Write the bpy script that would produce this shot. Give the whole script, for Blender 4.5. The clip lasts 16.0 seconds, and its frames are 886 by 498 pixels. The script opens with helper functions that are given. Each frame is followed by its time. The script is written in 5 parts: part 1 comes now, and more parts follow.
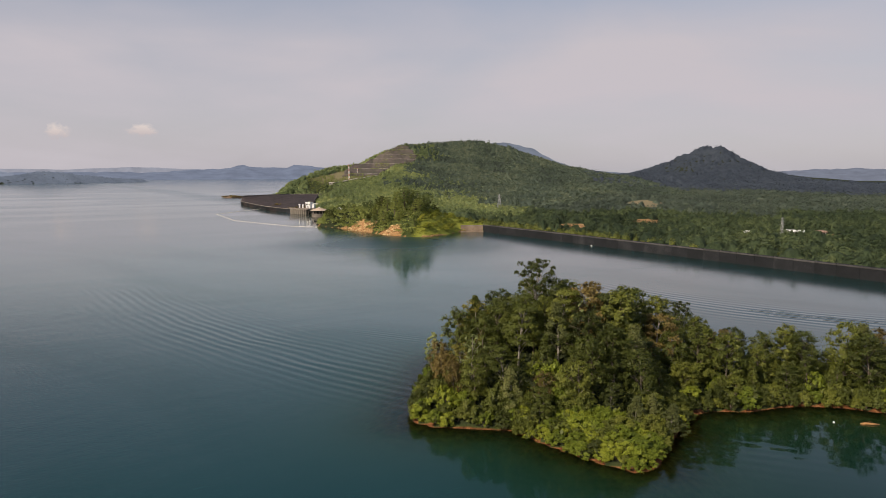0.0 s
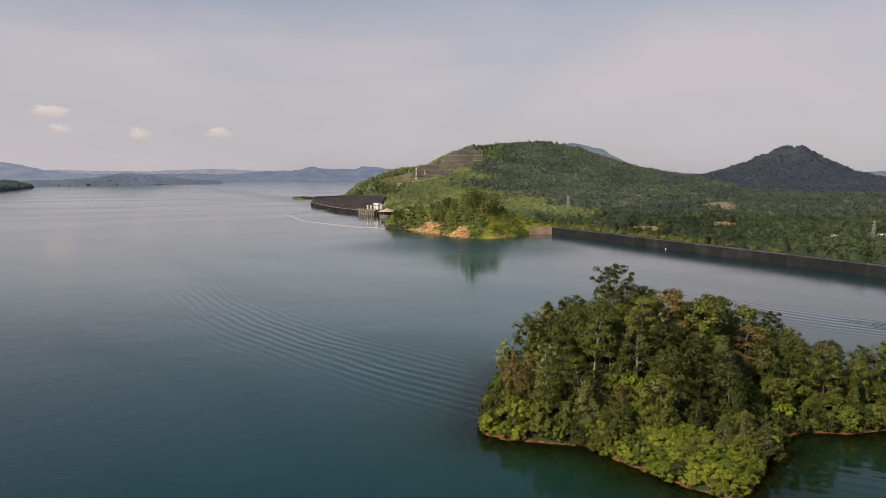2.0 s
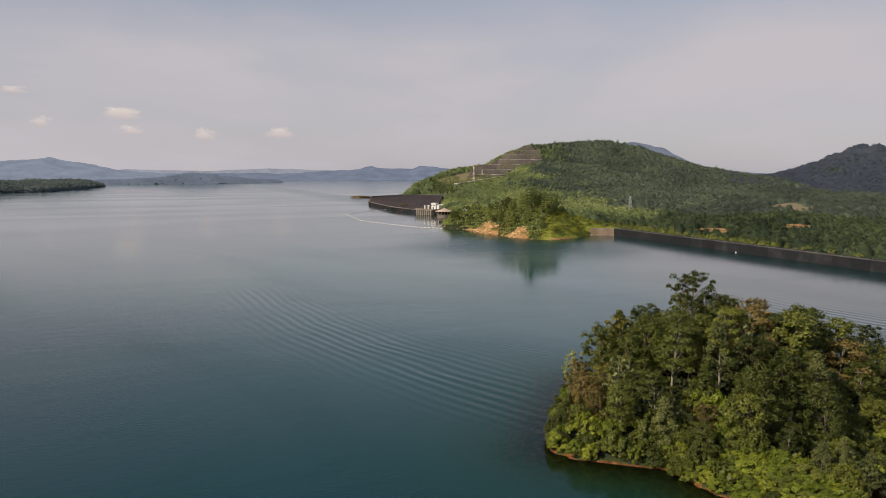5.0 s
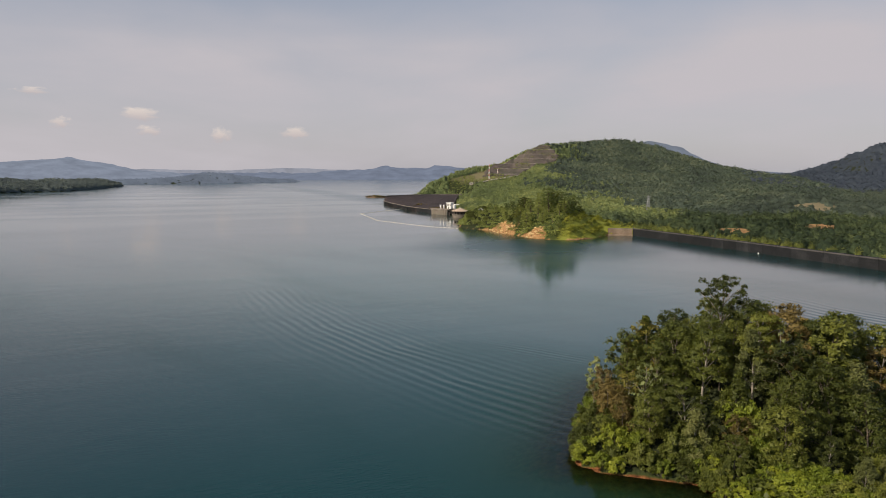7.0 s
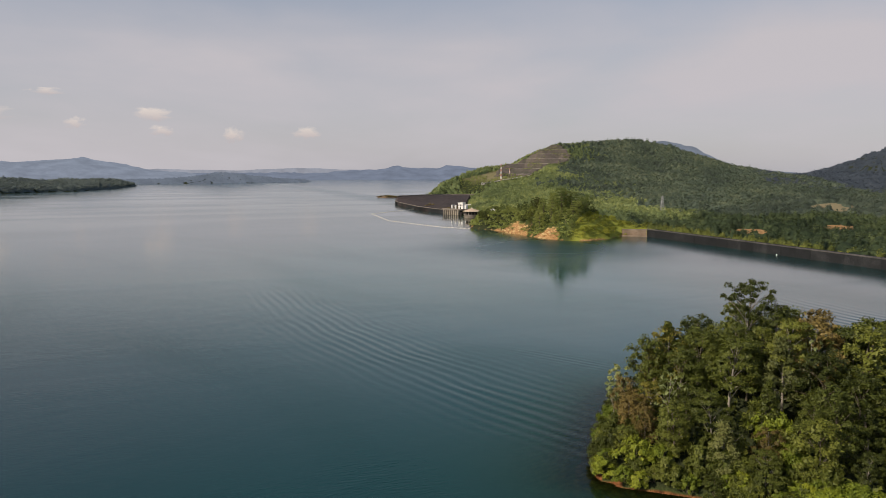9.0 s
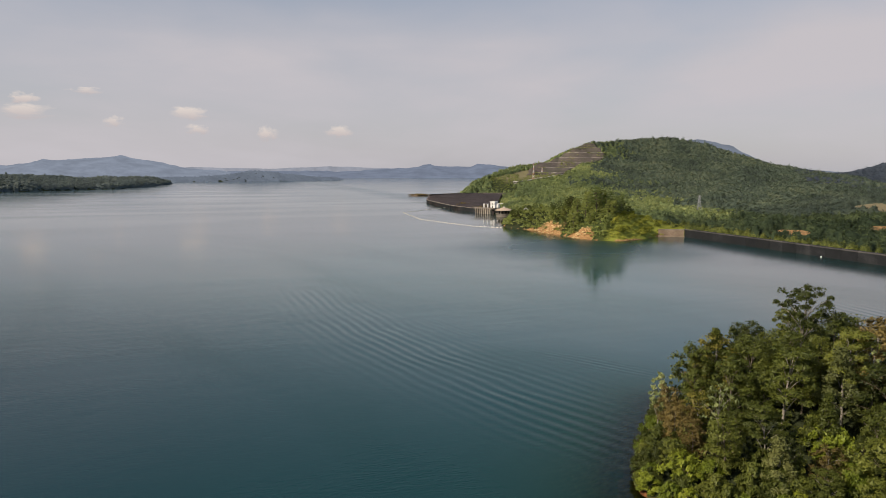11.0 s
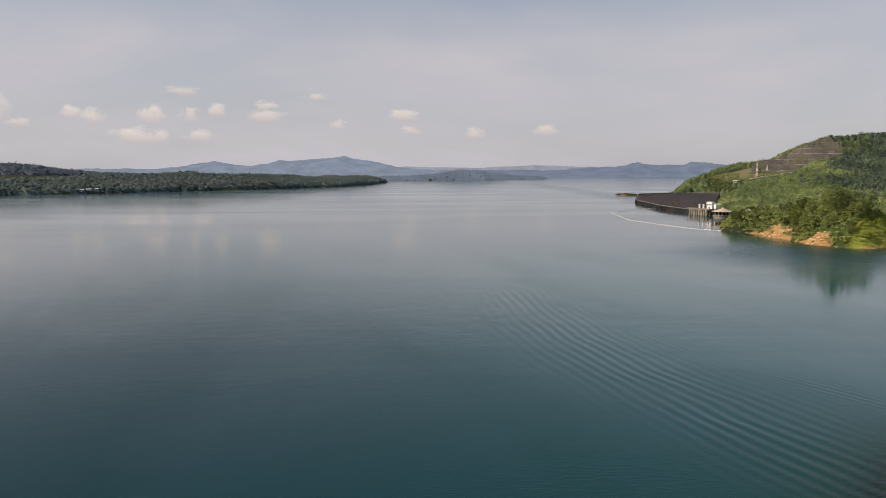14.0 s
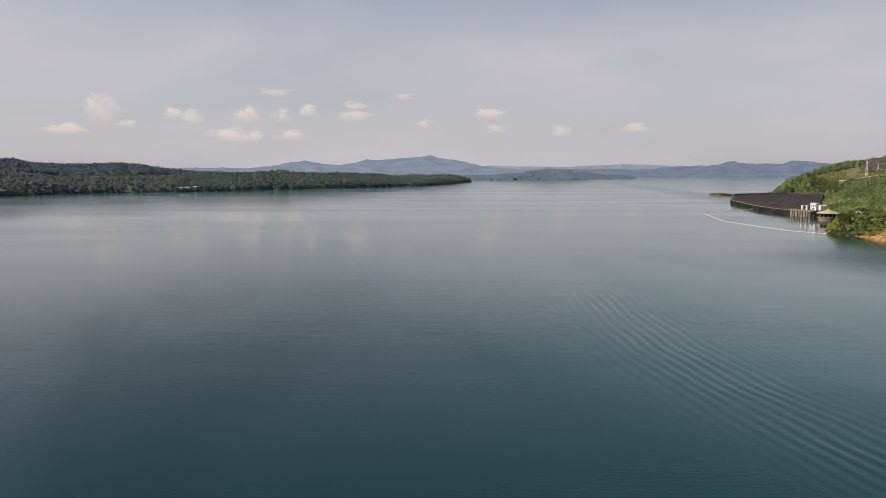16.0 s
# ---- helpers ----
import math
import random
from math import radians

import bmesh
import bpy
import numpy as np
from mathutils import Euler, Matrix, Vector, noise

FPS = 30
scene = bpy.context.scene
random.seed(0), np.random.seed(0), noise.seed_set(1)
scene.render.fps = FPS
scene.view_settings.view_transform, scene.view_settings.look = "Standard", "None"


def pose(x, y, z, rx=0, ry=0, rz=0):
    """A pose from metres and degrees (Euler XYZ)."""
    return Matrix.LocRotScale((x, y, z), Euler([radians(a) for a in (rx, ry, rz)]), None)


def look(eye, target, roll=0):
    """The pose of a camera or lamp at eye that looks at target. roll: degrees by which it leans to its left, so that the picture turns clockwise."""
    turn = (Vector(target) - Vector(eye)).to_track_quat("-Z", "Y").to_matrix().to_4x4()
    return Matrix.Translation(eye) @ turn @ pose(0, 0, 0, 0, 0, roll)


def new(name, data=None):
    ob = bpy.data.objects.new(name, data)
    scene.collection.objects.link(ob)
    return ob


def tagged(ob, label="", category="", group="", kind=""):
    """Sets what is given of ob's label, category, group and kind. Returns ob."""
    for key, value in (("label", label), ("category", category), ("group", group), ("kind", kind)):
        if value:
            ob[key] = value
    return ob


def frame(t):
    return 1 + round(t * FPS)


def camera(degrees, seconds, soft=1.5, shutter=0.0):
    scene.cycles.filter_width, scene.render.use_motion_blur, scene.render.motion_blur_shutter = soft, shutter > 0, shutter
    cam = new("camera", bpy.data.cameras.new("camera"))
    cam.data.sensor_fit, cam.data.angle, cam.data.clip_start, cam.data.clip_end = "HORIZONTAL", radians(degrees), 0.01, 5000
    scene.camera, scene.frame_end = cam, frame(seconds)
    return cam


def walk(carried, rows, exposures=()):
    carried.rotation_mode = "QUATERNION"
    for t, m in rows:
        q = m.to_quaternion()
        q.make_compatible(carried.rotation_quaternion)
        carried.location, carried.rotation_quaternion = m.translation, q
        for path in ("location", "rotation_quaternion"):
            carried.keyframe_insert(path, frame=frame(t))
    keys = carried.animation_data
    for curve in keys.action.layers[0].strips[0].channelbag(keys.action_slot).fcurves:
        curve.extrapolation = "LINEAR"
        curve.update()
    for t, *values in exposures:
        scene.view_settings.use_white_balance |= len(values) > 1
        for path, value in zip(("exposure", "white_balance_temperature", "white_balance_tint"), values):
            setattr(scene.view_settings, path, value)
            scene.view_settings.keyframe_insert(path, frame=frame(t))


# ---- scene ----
cam = camera(64.5, 16.0, soft=0.65)

PATH = [
    (0, (5.421, 0.462, 45.45), (5.319, 2.447, 45.232), 0.1),
    (0.5, (5.13, 1.706, 45.439), (4.998, 3.689, 45.222), 0.1),
    (1, (4.815, 2.958, 45.428), (4.644, 4.939, 45.213), 0.1),
    (1.5, (4.41, 4.218, 45.415), (4.184, 6.194, 45.2), 0.1),
    (2, (3.983, 5.447, 45.42), (3.694, 7.415, 45.205), 0.0),
    (2.5, (3.536, 6.614, 45.426), (3.2, 8.574, 45.211), 0.0),
    (3, (3.095, 7.724, 45.426), (2.725, 9.678, 45.211), 0.1),
    (3.5, (2.617, 8.824, 45.455), (2.22, 10.773, 45.24), -0.0),
    (4, (2.186, 9.88, 45.435), (1.77, 11.824, 45.22), -0.0),
    (6.5, (-0.143, 15.292, 45.551), (-0.62, 17.222, 45.333), 0.0),
    (7, (-0.574, 16.394, 45.549), (-1.06, 18.322, 45.331), 0.0),
    (7.5, (-0.984, 17.509, 45.531), (-1.479, 19.435, 45.313), -0.0),
    (8, (-1.394, 18.663, 45.525), (-1.898, 20.586, 45.307), -0.0),
    (8.5, (-1.781, 19.819, 45.514), (-2.293, 21.74, 45.296), -0.0),
    (11, (-4.216, 25.36, 45.365), (-4.817, 27.255, 45.143), 0.1),
    (11.5, (-4.813, 26.519, 45.343), (-5.482, 28.391, 45.12), 0.1),
    (12, (-5.405, 27.693, 45.289), (-6.159, 29.532, 45.065), 0.0),
    (12.5, (-6.048, 28.904, 45.236), (-6.903, 30.698, 45.011), 0.0),
    (13, (-6.857, 30.178, 45.192), (-7.802, 31.926, 44.966), -0.0),
    (13.5, (-7.73, 31.487, 45.12), (-8.762, 33.185, 44.894), -0.0),
    (14, (-8.64, 32.812, 45.022), (-9.755, 34.457, 44.797), -0.1),
    (14.5, (-9.537, 34.144, 44.914), (-10.733, 35.731, 44.689), -0.1),
    (15, (-10.409, 35.486, 44.822), (-11.655, 37.034, 44.596), -0.1),
    (15.5, (-11.251, 36.831, 44.75), (-12.532, 38.351, 44.524), -0.2),
    (16, (-12.067, 38.177, 44.706), (-13.371, 39.677, 44.479), -0.1),
]
walk(cam, [(t, look(e, g, r)) for t, e, g, r in PATH], exposures=[(0.0, -0.10, 6620, 14.5), (7.0, -0.15, 6600, 12), (12.5, -0.08, 6560, 11), (16.0, -0.08, 6460, 10.5)])

# ---- world, sun ----
SUN_WAY = Vector((-0.58, -0.58, 0.55)).normalized()      # towards the sun
sun_data = bpy.data.lights.new("sun", "SUN")
sun_data.energy, sun_data.angle, sun_data.color = 5.0, radians(0.8), (1.0, 0.88, 0.70)
sun = new("sun", sun_data)
sun.matrix_world = look((-300, -200, 300), Vector((-300, -200, 300)) - SUN_WAY)


class Nodes:
    """Short-hand for building a node tree."""

    def __init__(self, tree):
        self.tree, self.links = tree, tree.links
        tree.nodes.clear()

    def add(self, kind, _out=None, **inputs):
        node = self.tree.nodes.new(kind)
        for key, value in inputs.items():
            self.set(node, key, value)
        return node

    def set(self, node, key, value):
        sock = node.inputs[int(key[1:])] if key[0] == "_" and key[1:].isdigit() else node.inputs[key.replace("_", " ")]
        if isinstance(value, bpy.types.NodeSocket):
            self.links.new(value, sock)
        else:
            sock.default_value = value

    def math(self, op, a, b=0.0, c=0.0, clamp=False):
        node = self.tree.nodes.new("ShaderNodeMath")
        node.operation, node.use_clamp = op, clamp
        for k, v in (("_0", a), ("_1", b), ("_2", c)):
            self.set(node, k, v)
        return node.outputs[0]

    def noise(self, vector, scale, detail=4.0, rough=0.55, distort=0.0):
        node = self.add("ShaderNodeTexNoise", Scale=scale, Detail=detail, Roughness=rough, Distortion=distort)
        if vector is not None:
            self.set(node, "Vector", vector)
        return node.outputs["Fac"]

    def stretch(self, vector, scale, rot=(0, 0, 0)):
        node = self.add("ShaderNodeMapping", Vector=vector, Scale=scale, Rotation=rot)
        return node.outputs["Vector"]

    def turned(self, vector, scale, angle):
        """Turn the plane first, then stretch it."""
        node = self.add("ShaderNodeMapping", Vector=vector, Scale=tuple(1.0 / v for v in scale), Rotation=(0, 0, angle))
        node.vector_type = "TEXTURE"
        return node.outputs["Vector"]

    def ramp(self, fac, stops):
        node = self.add("ShaderNodeValToRGB", Fac=fac)
        els = node.color_ramp.elements
        while len(els) < len(stops):
            els.new(0.5)
        for el, (at, col) in zip(els, stops):
            el.position, el.color = at, (*col, 1) if len(col) == 3 else col
        return node.outputs["Color"]

    def between(self, fac, lo, hi, a=0.0, b=1.0):
        node = self.add("ShaderNodeMapRange", _0=fac, _1=lo, _2=hi, _3=a, _4=b)
        return node.outputs["Result"]

    def mix(self, fac, a, b, blend="MIX"):
        node = self.tree.nodes.new("ShaderNodeMix")
        node.data_type, node.blend_type = "RGBA", blend
        for sock, v in ((node.inputs["Factor"], fac), (node.inputs[6], a), (node.inputs[7], b)):
            if isinstance(v, bpy.types.NodeSocket):
                self.links.new(v, sock)
            else:
                sock.default_value = (*v, 1) if isinstance(v, tuple) and len(v) == 3 else v
        return node.outputs[2]


def make_world():
    world = bpy.data.worlds.new("sky")
    scene.world = world
    world.use_nodes = True
    n = Nodes(world.node_tree)
    sky = n.add("ShaderNodeTexSky")
    sky.sky_type, sky.sun_disc = "NISHITA", False
    sky.sun_elevation = math.asin(SUN_WAY.z)
    sky.sun_rotation = math.atan2(SUN_WAY.x, SUN_WAY.y)
    sky.air_density, sky.dust_density, sky.ozone_density = 1.1, 1.2, 1.0
    way = n.add("ShaderNodeTexCoord").outputs["Generated"]
    # veil of high cloud: streaks that thin out in places to blue
    streak = n.noise(n.stretch(way, (1.2, 1.2, 4.2), (0.10, 0.06, 0.5)), 1.6, 6, 0.5, 0.35)
    fine = n.noise(n.stretch(way, (1.0, 1.0, 3.2), (0.0, 0.12, 0.2)), 4.5, 5, 0.5, 0.3)
    cover = n.math("MULTIPLY_ADD", fine, 0.3, n.math("MULTIPLY", streak, 0.85))
    cover = n.between(cover, 0.34, 0.74, 0.66, 1.0)
    up = n.add("ShaderNodeSeparateXYZ", Vector=way).outputs["Z"]
    cover = n.math("MULTIPLY", cover, n.between(up, 0.17, 0.42, 1.0, 0.0))
    grey = n.mix(n.between(cover, 0.62, 1.0), (3.95, 4.0, 4.55), (5.15, 4.94, 5.22))
    colour = n.mix(cover, sky.outputs["Color"], grey)
    back = n.add("ShaderNodeBackground", Color=colour, Strength=0.115)
    out = n.add("ShaderNodeOutputWorld")
    n.links.new(back.outputs[0], out.inputs["Surface"])


make_world()


# ---- materials ----
def material(name, build):
    mat = bpy.data.materials.new(name)
    mat.use_nodes = True
    n = Nodes(mat.node_tree)
    out = n.add("ShaderNodeOutputMaterial")
    n.links.new(build(n), out.inputs["Surface"])
    return mat


def bump(n, height, distance=0.1, strength=1.0):
    return n.add("ShaderNodeBump", Height=height, Distance=distance, Strength=strength).outputs["Normal"]


def coords(n):
    return n.add("ShaderNodeTexCoord").outputs["Object"]


def world_place(n):
    return n.add("ShaderNodeNewGeometry").outputs["Position"]


def foliage(name, dark, mid, light, glow=0.15, rough=0.55, sheen=0.0, far=False):
    """Leaves: the tone differs from plant to plant and from leaf to leaf."""
    def build(n):
        geo = n.add("ShaderNodeNewGeometry")
        plant = n.add("ShaderNodeObjectInfo").outputs["Random"]
        leaf = geo.outputs["Random Per Island"]
        if far:
            own = n.add("ShaderNodeAttribute")
            own.attribute_name = "tone"
            grain = n.noise(geo.outputs["Position"], 0.24, 5, 0.75)
            stand = n.noise(geo.outputs["Position"], 0.013, 3)
            tone = n.math("MULTIPLY_ADD", own.outputs["Fac"], 0.52, n.math("MULTIPLY_ADD", n.between(grain, 0.33, 0.67), 0.36, n.between(stand, 0.38, 0.62, 0.0, 0.3)))
        else:
            patch = n.noise(geo.outputs["Position"], 0.35, 3)
            tone = n.math("MULTIPLY_ADD", plant, 0.48, n.math("MULTIPLY_ADD", leaf, 0.20, n.math("MULTIPLY", patch, 0.32)))
        col = n.ramp(tone, [(0.12, dark), (0.5, mid), (0.9, light)])
        p = n.add("ShaderNodeBsdfPrincipled", Base_Color=col, Roughness=rough)
        p.inputs["Specular IOR Level"].default_value = 0.25
        if far:
            n.set(p, "Normal", bump(n, n.math("ADD", grain, n.math("MULTIPLY", n.noise(geo.outputs["Position"], 0.8, 3, 0.7), 0.5)), 1.6))
        if sheen:
            p.inputs["Sheen Weight"].default_value = sheen
            p.inputs["Sheen Roughness"].default_value = 0.6
        t = n.add("ShaderNodeBsdfTranslucent", Color=n.mix(0.5, col, (light[0] * 1.3, light[1] * 1.2, light[2] * 0.7)))
        m = n.add("ShaderNodeMixShader", _0=glow, _1=p.outputs[0], _2=t.outputs[0])
        return m.outputs[0]
    return material(name, build)


def rough_solid(name, cols, scale=0.3, fine=3.0, rough=0.9, relief=0.2, metal=0.0, spread=0.5):
    """Earth, rock, concrete: two scales of stain, and relief."""
    def build(n):
        at = world_place(n)
        big, small = n.noise(at, scale, 5, 0.6), n.noise(at, fine, 4, 0.6)
        rnd = n.add("ShaderNodeObjectInfo").outputs["Random"]
        tone = n.math("MULTIPLY_ADD", big, spread + 0.2, n.math("MULTIPLY_ADD", small, 0.3, n.math("MULTIPLY_ADD", rnd, 0.18, -0.14)))
        k = len(cols) - 1
        col = n.ramp(tone, [(0.25 + 0.5 * i / k, c) for i, c in enumerate(cols)])
        p = n.add("ShaderNodeBsdfPrincipled", Base_Color=col, Roughness=rough, Metallic=metal,
                  Normal=bump(n, n.math("ADD", big, n.math("MULTIPLY", small, 0.4)), relief))
        p.inputs["Specular IOR Level"].default_value = 0.22
        return p.outputs[0]
    return material(name, build)


LEAF = {
    "deep": foliage("leaves_deep", (0.017, 0.022, 0.005), (0.058, 0.072, 0.012), (0.169, 0.181, 0.028)),
    "green": foliage("leaves_green", (0.022, 0.029, 0.006), (0.073, 0.088, 0.014), (0.190, 0.199, 0.031)),
    "head": foliage("leaves_head", (0.041, 0.059, 0.016), (0.131, 0.164, 0.041), (0.297, 0.321, 0.073)),
    "lime": foliage("leaves_lime", (0.054, 0.080, 0.009), (0.149, 0.185, 0.017), (0.297, 0.318, 0.031)),
    "grass": foliage("leaves_grass", (0.094, 0.114, 0.014), (0.239, 0.256, 0.030), (0.388, 0.382, 0.056)),
    "rust": foliage("leaves_rust", (0.055, 0.044, 0.014), (0.120, 0.090, 0.026), (0.220, 0.160, 0.046)),
    "gold": foliage("leaves_gold", (0.080, 0.080, 0.014), (0.140, 0.128, 0.020), (0.220, 0.190, 0.036)),
    "willow": foliage("leaves_willow", (0.050, 0.060, 0.018), (0.110, 0.122, 0.036), (0.200, 0.205, 0.066)),
    "pale": foliage("leaves_pale", (0.140, 0.170, 0.060), (0.210, 0.240, 0.090), (0.300, 0.320, 0.130)),
    # far leaves: bluer with slight sheen, haze put into their colour
    "far": foliage("leaves_far", (0.041, 0.059, 0.050), (0.097, 0.129, 0.089), (0.194, 0.221, 0.130), 0.18, 0.7, 0.015, True),
    # slope leaves: olive regrowth, lightened further for the hill's lit, hazy side
    "slope": foliage("leaves_slope", (0.075, 0.109, 0.056), (0.194, 0.246, 0.100), (0.421, 0.442, 0.161), 0.25, 0.7, 0.0, True),
    "bank": foliage("leaves_bank", (0.055, 0.070, 0.016), (0.130, 0.150, 0.032), (0.250, 0.260, 0.058), 0.2, 0.6, 0.0, True),
    # vale leaves: blued and lightened, haze put into their colour
    "vale": foliage("leaves_vale", (0.034, 0.050, 0.037), (0.083, 0.109, 0.078), (0.163, 0.186, 0.122), 0.22, 0.7, 0.01, True),
    "valley": foliage("leaves_valley", (0.019, 0.034, 0.018), (0.055, 0.080, 0.035), (0.145, 0.175, 0.068), 0.22, 0.7, 0.0, True),
}
BARK = rough_solid("bark", [(0.07, 0.05, 0.035), (0.16, 0.13, 0.10), (0.30, 0.27, 0.22)], 1.2, 6.0, 0.9, 0.05)
PALE_BARK = rough_solid("pale_bark", [(0.18, 0.16, 0.13), (0.29, 0.26, 0.22), (0.42, 0.38, 0.33)], 1.2, 6.0, 0.9, 0.03)
DARK_CONCRETE = rough_solid("dark_concrete", [(0.008, 0.009, 0.010), (0.015, 0.016, 0.018), (0.040, 0.041, 0.043)], 0.12, 1.2, 0.9, 0.08)
DULL_CONCRETE = rough_solid("dull_concrete", [(0.035, 0.034, 0.034), (0.070, 0.066, 0.063), (0.12, 0.112, 0.105)], 0.12, 1.2, 0.9, 0.05)
CONCRETE = rough_solid("concrete", [(0.13, 0.11, 0.09), (0.22, 0.19, 0.16), (0.34, 0.30, 0.26)], 0.15, 1.5, 0.9, 0.05)
PALE_CONCRETE = rough_solid("pale_concrete", [(0.36, 0.32, 0.27), (0.50, 0.46, 0.40), (0.62, 0.58, 0.52)], 0.2, 2.0, 0.9, 0.04)
ROCKFILL = rough_solid("rockfill", [(0.030, 0.022, 0.022), (0.058, 0.045, 0.042), (0.12, 0.095, 0.085)], 0.06, 0.7, 0.95, 0.6)
EARTH = rough_solid("orange_earth", [(0.22, 0.095, 0.035), (0.40, 0.21, 0.085), (0.58, 0.37, 0.18)], 0.15, 1.2, 0.95, 0.5)
WHITE = rough_solid("white_paint", [(0.62, 0.60, 0.57), (0.76, 0.75, 0.72), (0.82, 0.81, 0.79)], 0.4, 3.0, 0.6, 0.01)
ROOF = rough_solid("tan_roof", [(0.42, 0.31, 0.22), (0.56, 0.43, 0.32), (0.66, 0.54, 0.42)], 0.5, 3.0, 0.7, 0.02)
STEEL = rough_solid("galvanised_steel", [(0.30, 0.30, 0.30), (0.42, 0.42, 0.42), (0.50, 0.50, 0.50)], 1.0, 6.0, 0.5, 0.01, 0.6)
RED = rough_solid("red_paint", [(0.46, 0.24, 0.19), (0.56, 0.32, 0.26), (0.64, 0.40, 0.34)], 1.0, 6.0, 0.6, 0.01)
FLOAT = rough_solid("yellow_float", [(0.60, 0.55, 0.46), (0.72, 0.67, 0.57), (0.82, 0.78, 0.70)], 1.0, 6.0, 0.5, 0.01)
DARK = rough_solid("dark_opening", [(0.012, 0.012, 0.012), (0.02, 0.02, 0.02), (0.03, 0.03, 0.03)], 1.0, 6.0, 0.8, 0.01)


def ground_material():
    def build(n):
        geo = n.add("ShaderNodeNewGeometry")
        at = geo.outputs["Position"]
        split = n.add("ShaderNodeSeparateXYZ", Vector=at)
        big, mid, small = n.noise(at, 0.012, 5, 0.6), n.noise(at, 0.09, 5, 0.6), n.noise(at, 0.9, 4, 0.6)
        grass = n.ramp(n.math("MULTIPLY_ADD", mid, 0.7, n.math("MULTIPLY", small, 0.3)),
                       [(0.3, (0.026, 0.036, 0.012)), (0.5, (0.055, 0.072, 0.020)), (0.72, (0.120, 0.125, 0.042))])
        soil = n.ramp(small, [(0.3, (0.15, 0.070, 0.028)), (0.5, (0.32, 0.18, 0.075)), (0.7, (0.50, 0.34, 0.17))])
        red = n.ramp(small, [(0.3, (0.075, 0.028, 0.012)), (0.5, (0.17, 0.066, 0.024)), (0.7, (0.27, 0.125, 0.050))])
        soil = n.mix(n.between(split.outputs["Y"], 300.0, 400.0), red, soil)
        bare = n.add("ShaderNodeAttribute")
        bare.attribute_name = "bare"
        f = n.between(n.math("ADD", bare.outputs["Fac"], n.math("MULTIPLY_ADD", mid, 0.9, -0.45)), 0.42, 0.6)
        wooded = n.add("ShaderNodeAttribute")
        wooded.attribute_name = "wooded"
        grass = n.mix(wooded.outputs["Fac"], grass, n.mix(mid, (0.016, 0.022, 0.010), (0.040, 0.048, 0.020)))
        dry = n.add("ShaderNodeAttribute")
        dry.attribute_name = "dry"
        grass = n.mix(n.between(n.math("ADD", dry.outputs["Fac"], n.math("MULTIPLY_ADD", mid, 0.6, -0.3)), 0.3, 0.6), grass, n.mix(small, (0.110, 0.098, 0.052), (0.30, 0.245, 0.150)))
        lush = n.add("ShaderNodeAttribute")
        lush.attribute_name = "lush"
        grass = n.mix(lush.outputs["Fac"], grass, n.mix(small, (0.17, 0.195, 0.030), (0.29, 0.30, 0.052)))
        col = n.mix(f, grass, soil)
        p = n.add("ShaderNodeBsdfPrincipled", Base_Color=col, Roughness=0.95,
                  Normal=bump(n, n.math("ADD", small, mid), 0.5))
        p.inputs["Specular IOR Level"].default_value = 0.15
        return p.outputs[0]
    return material("ground_cover", build)


def wake(n, split, centre, radius, length, half, spread, way):
    """Curved trains of small waves round a far centre: the height of the water, in metres."""
    dx = n.math("SUBTRACT", split.outputs["X"], centre[0])
    dy = n.math("SUBTRACT", split.outputs["Y"], centre[1])
    r = n.math("SQRT", n.math("ADD", n.math("MULTIPLY", dx, dx), n.math("MULTIPLY", dy, dy)))
    place = n.add("ShaderNodeCombineXYZ", X=split.outputs["X"], Y=split.outputs["Y"]).outputs[0]
    r = n.math("ADD", r, n.math("MULTIPLY", n.noise(place, 0.022, 2, 0.5), 7.0))
    d = n.math("SUBTRACT", r, radius + 3.5)
    gate = n.math("EXPONENT", n.math("MULTIPLY", n.math("POWER", n.math("ABSOLUTE", n.math("DIVIDE", d, half)), 2.0), -1.0))
    turn = n.math("SUBTRACT", n.math("ARCTAN2", dy, dx), way)
    gate2 = n.math("EXPONENT", n.math("MULTIPLY", n.math("POWER", n.math("ABSOLUTE", n.math("DIVIDE", turn, spread)), 4.0), -1.0))
    wave = n.math("SINE", n.math("MULTIPLY", r, 2 * math.pi / length))
    uneven = n.between(n.noise(place, 0.035, 3, 0.6), 0.34, 0.64, 0.25, 1.15)
    return n.math("MULTIPLY", n.math("MULTIPLY", n.math("MULTIPLY", gate, gate2), uneven), wave)


def circle_of(a, b, c):
    m = np.array([[b[0] - a[0], b[1] - a[1]], [c[0] - a[0], c[1] - a[1]]]) * 2.0
    v = np.array([b[0] ** 2 + b[1] ** 2 - a[0] ** 2 - a[1] ** 2, c[0] ** 2 + c[1] ** 2 - a[0] ** 2 - a[1] ** 2])
    o = np.linalg.solve(m, v)
    return (float(o[0]), float(o[1])), float(math.hypot(a[0] - o[0], a[1] - o[1]))


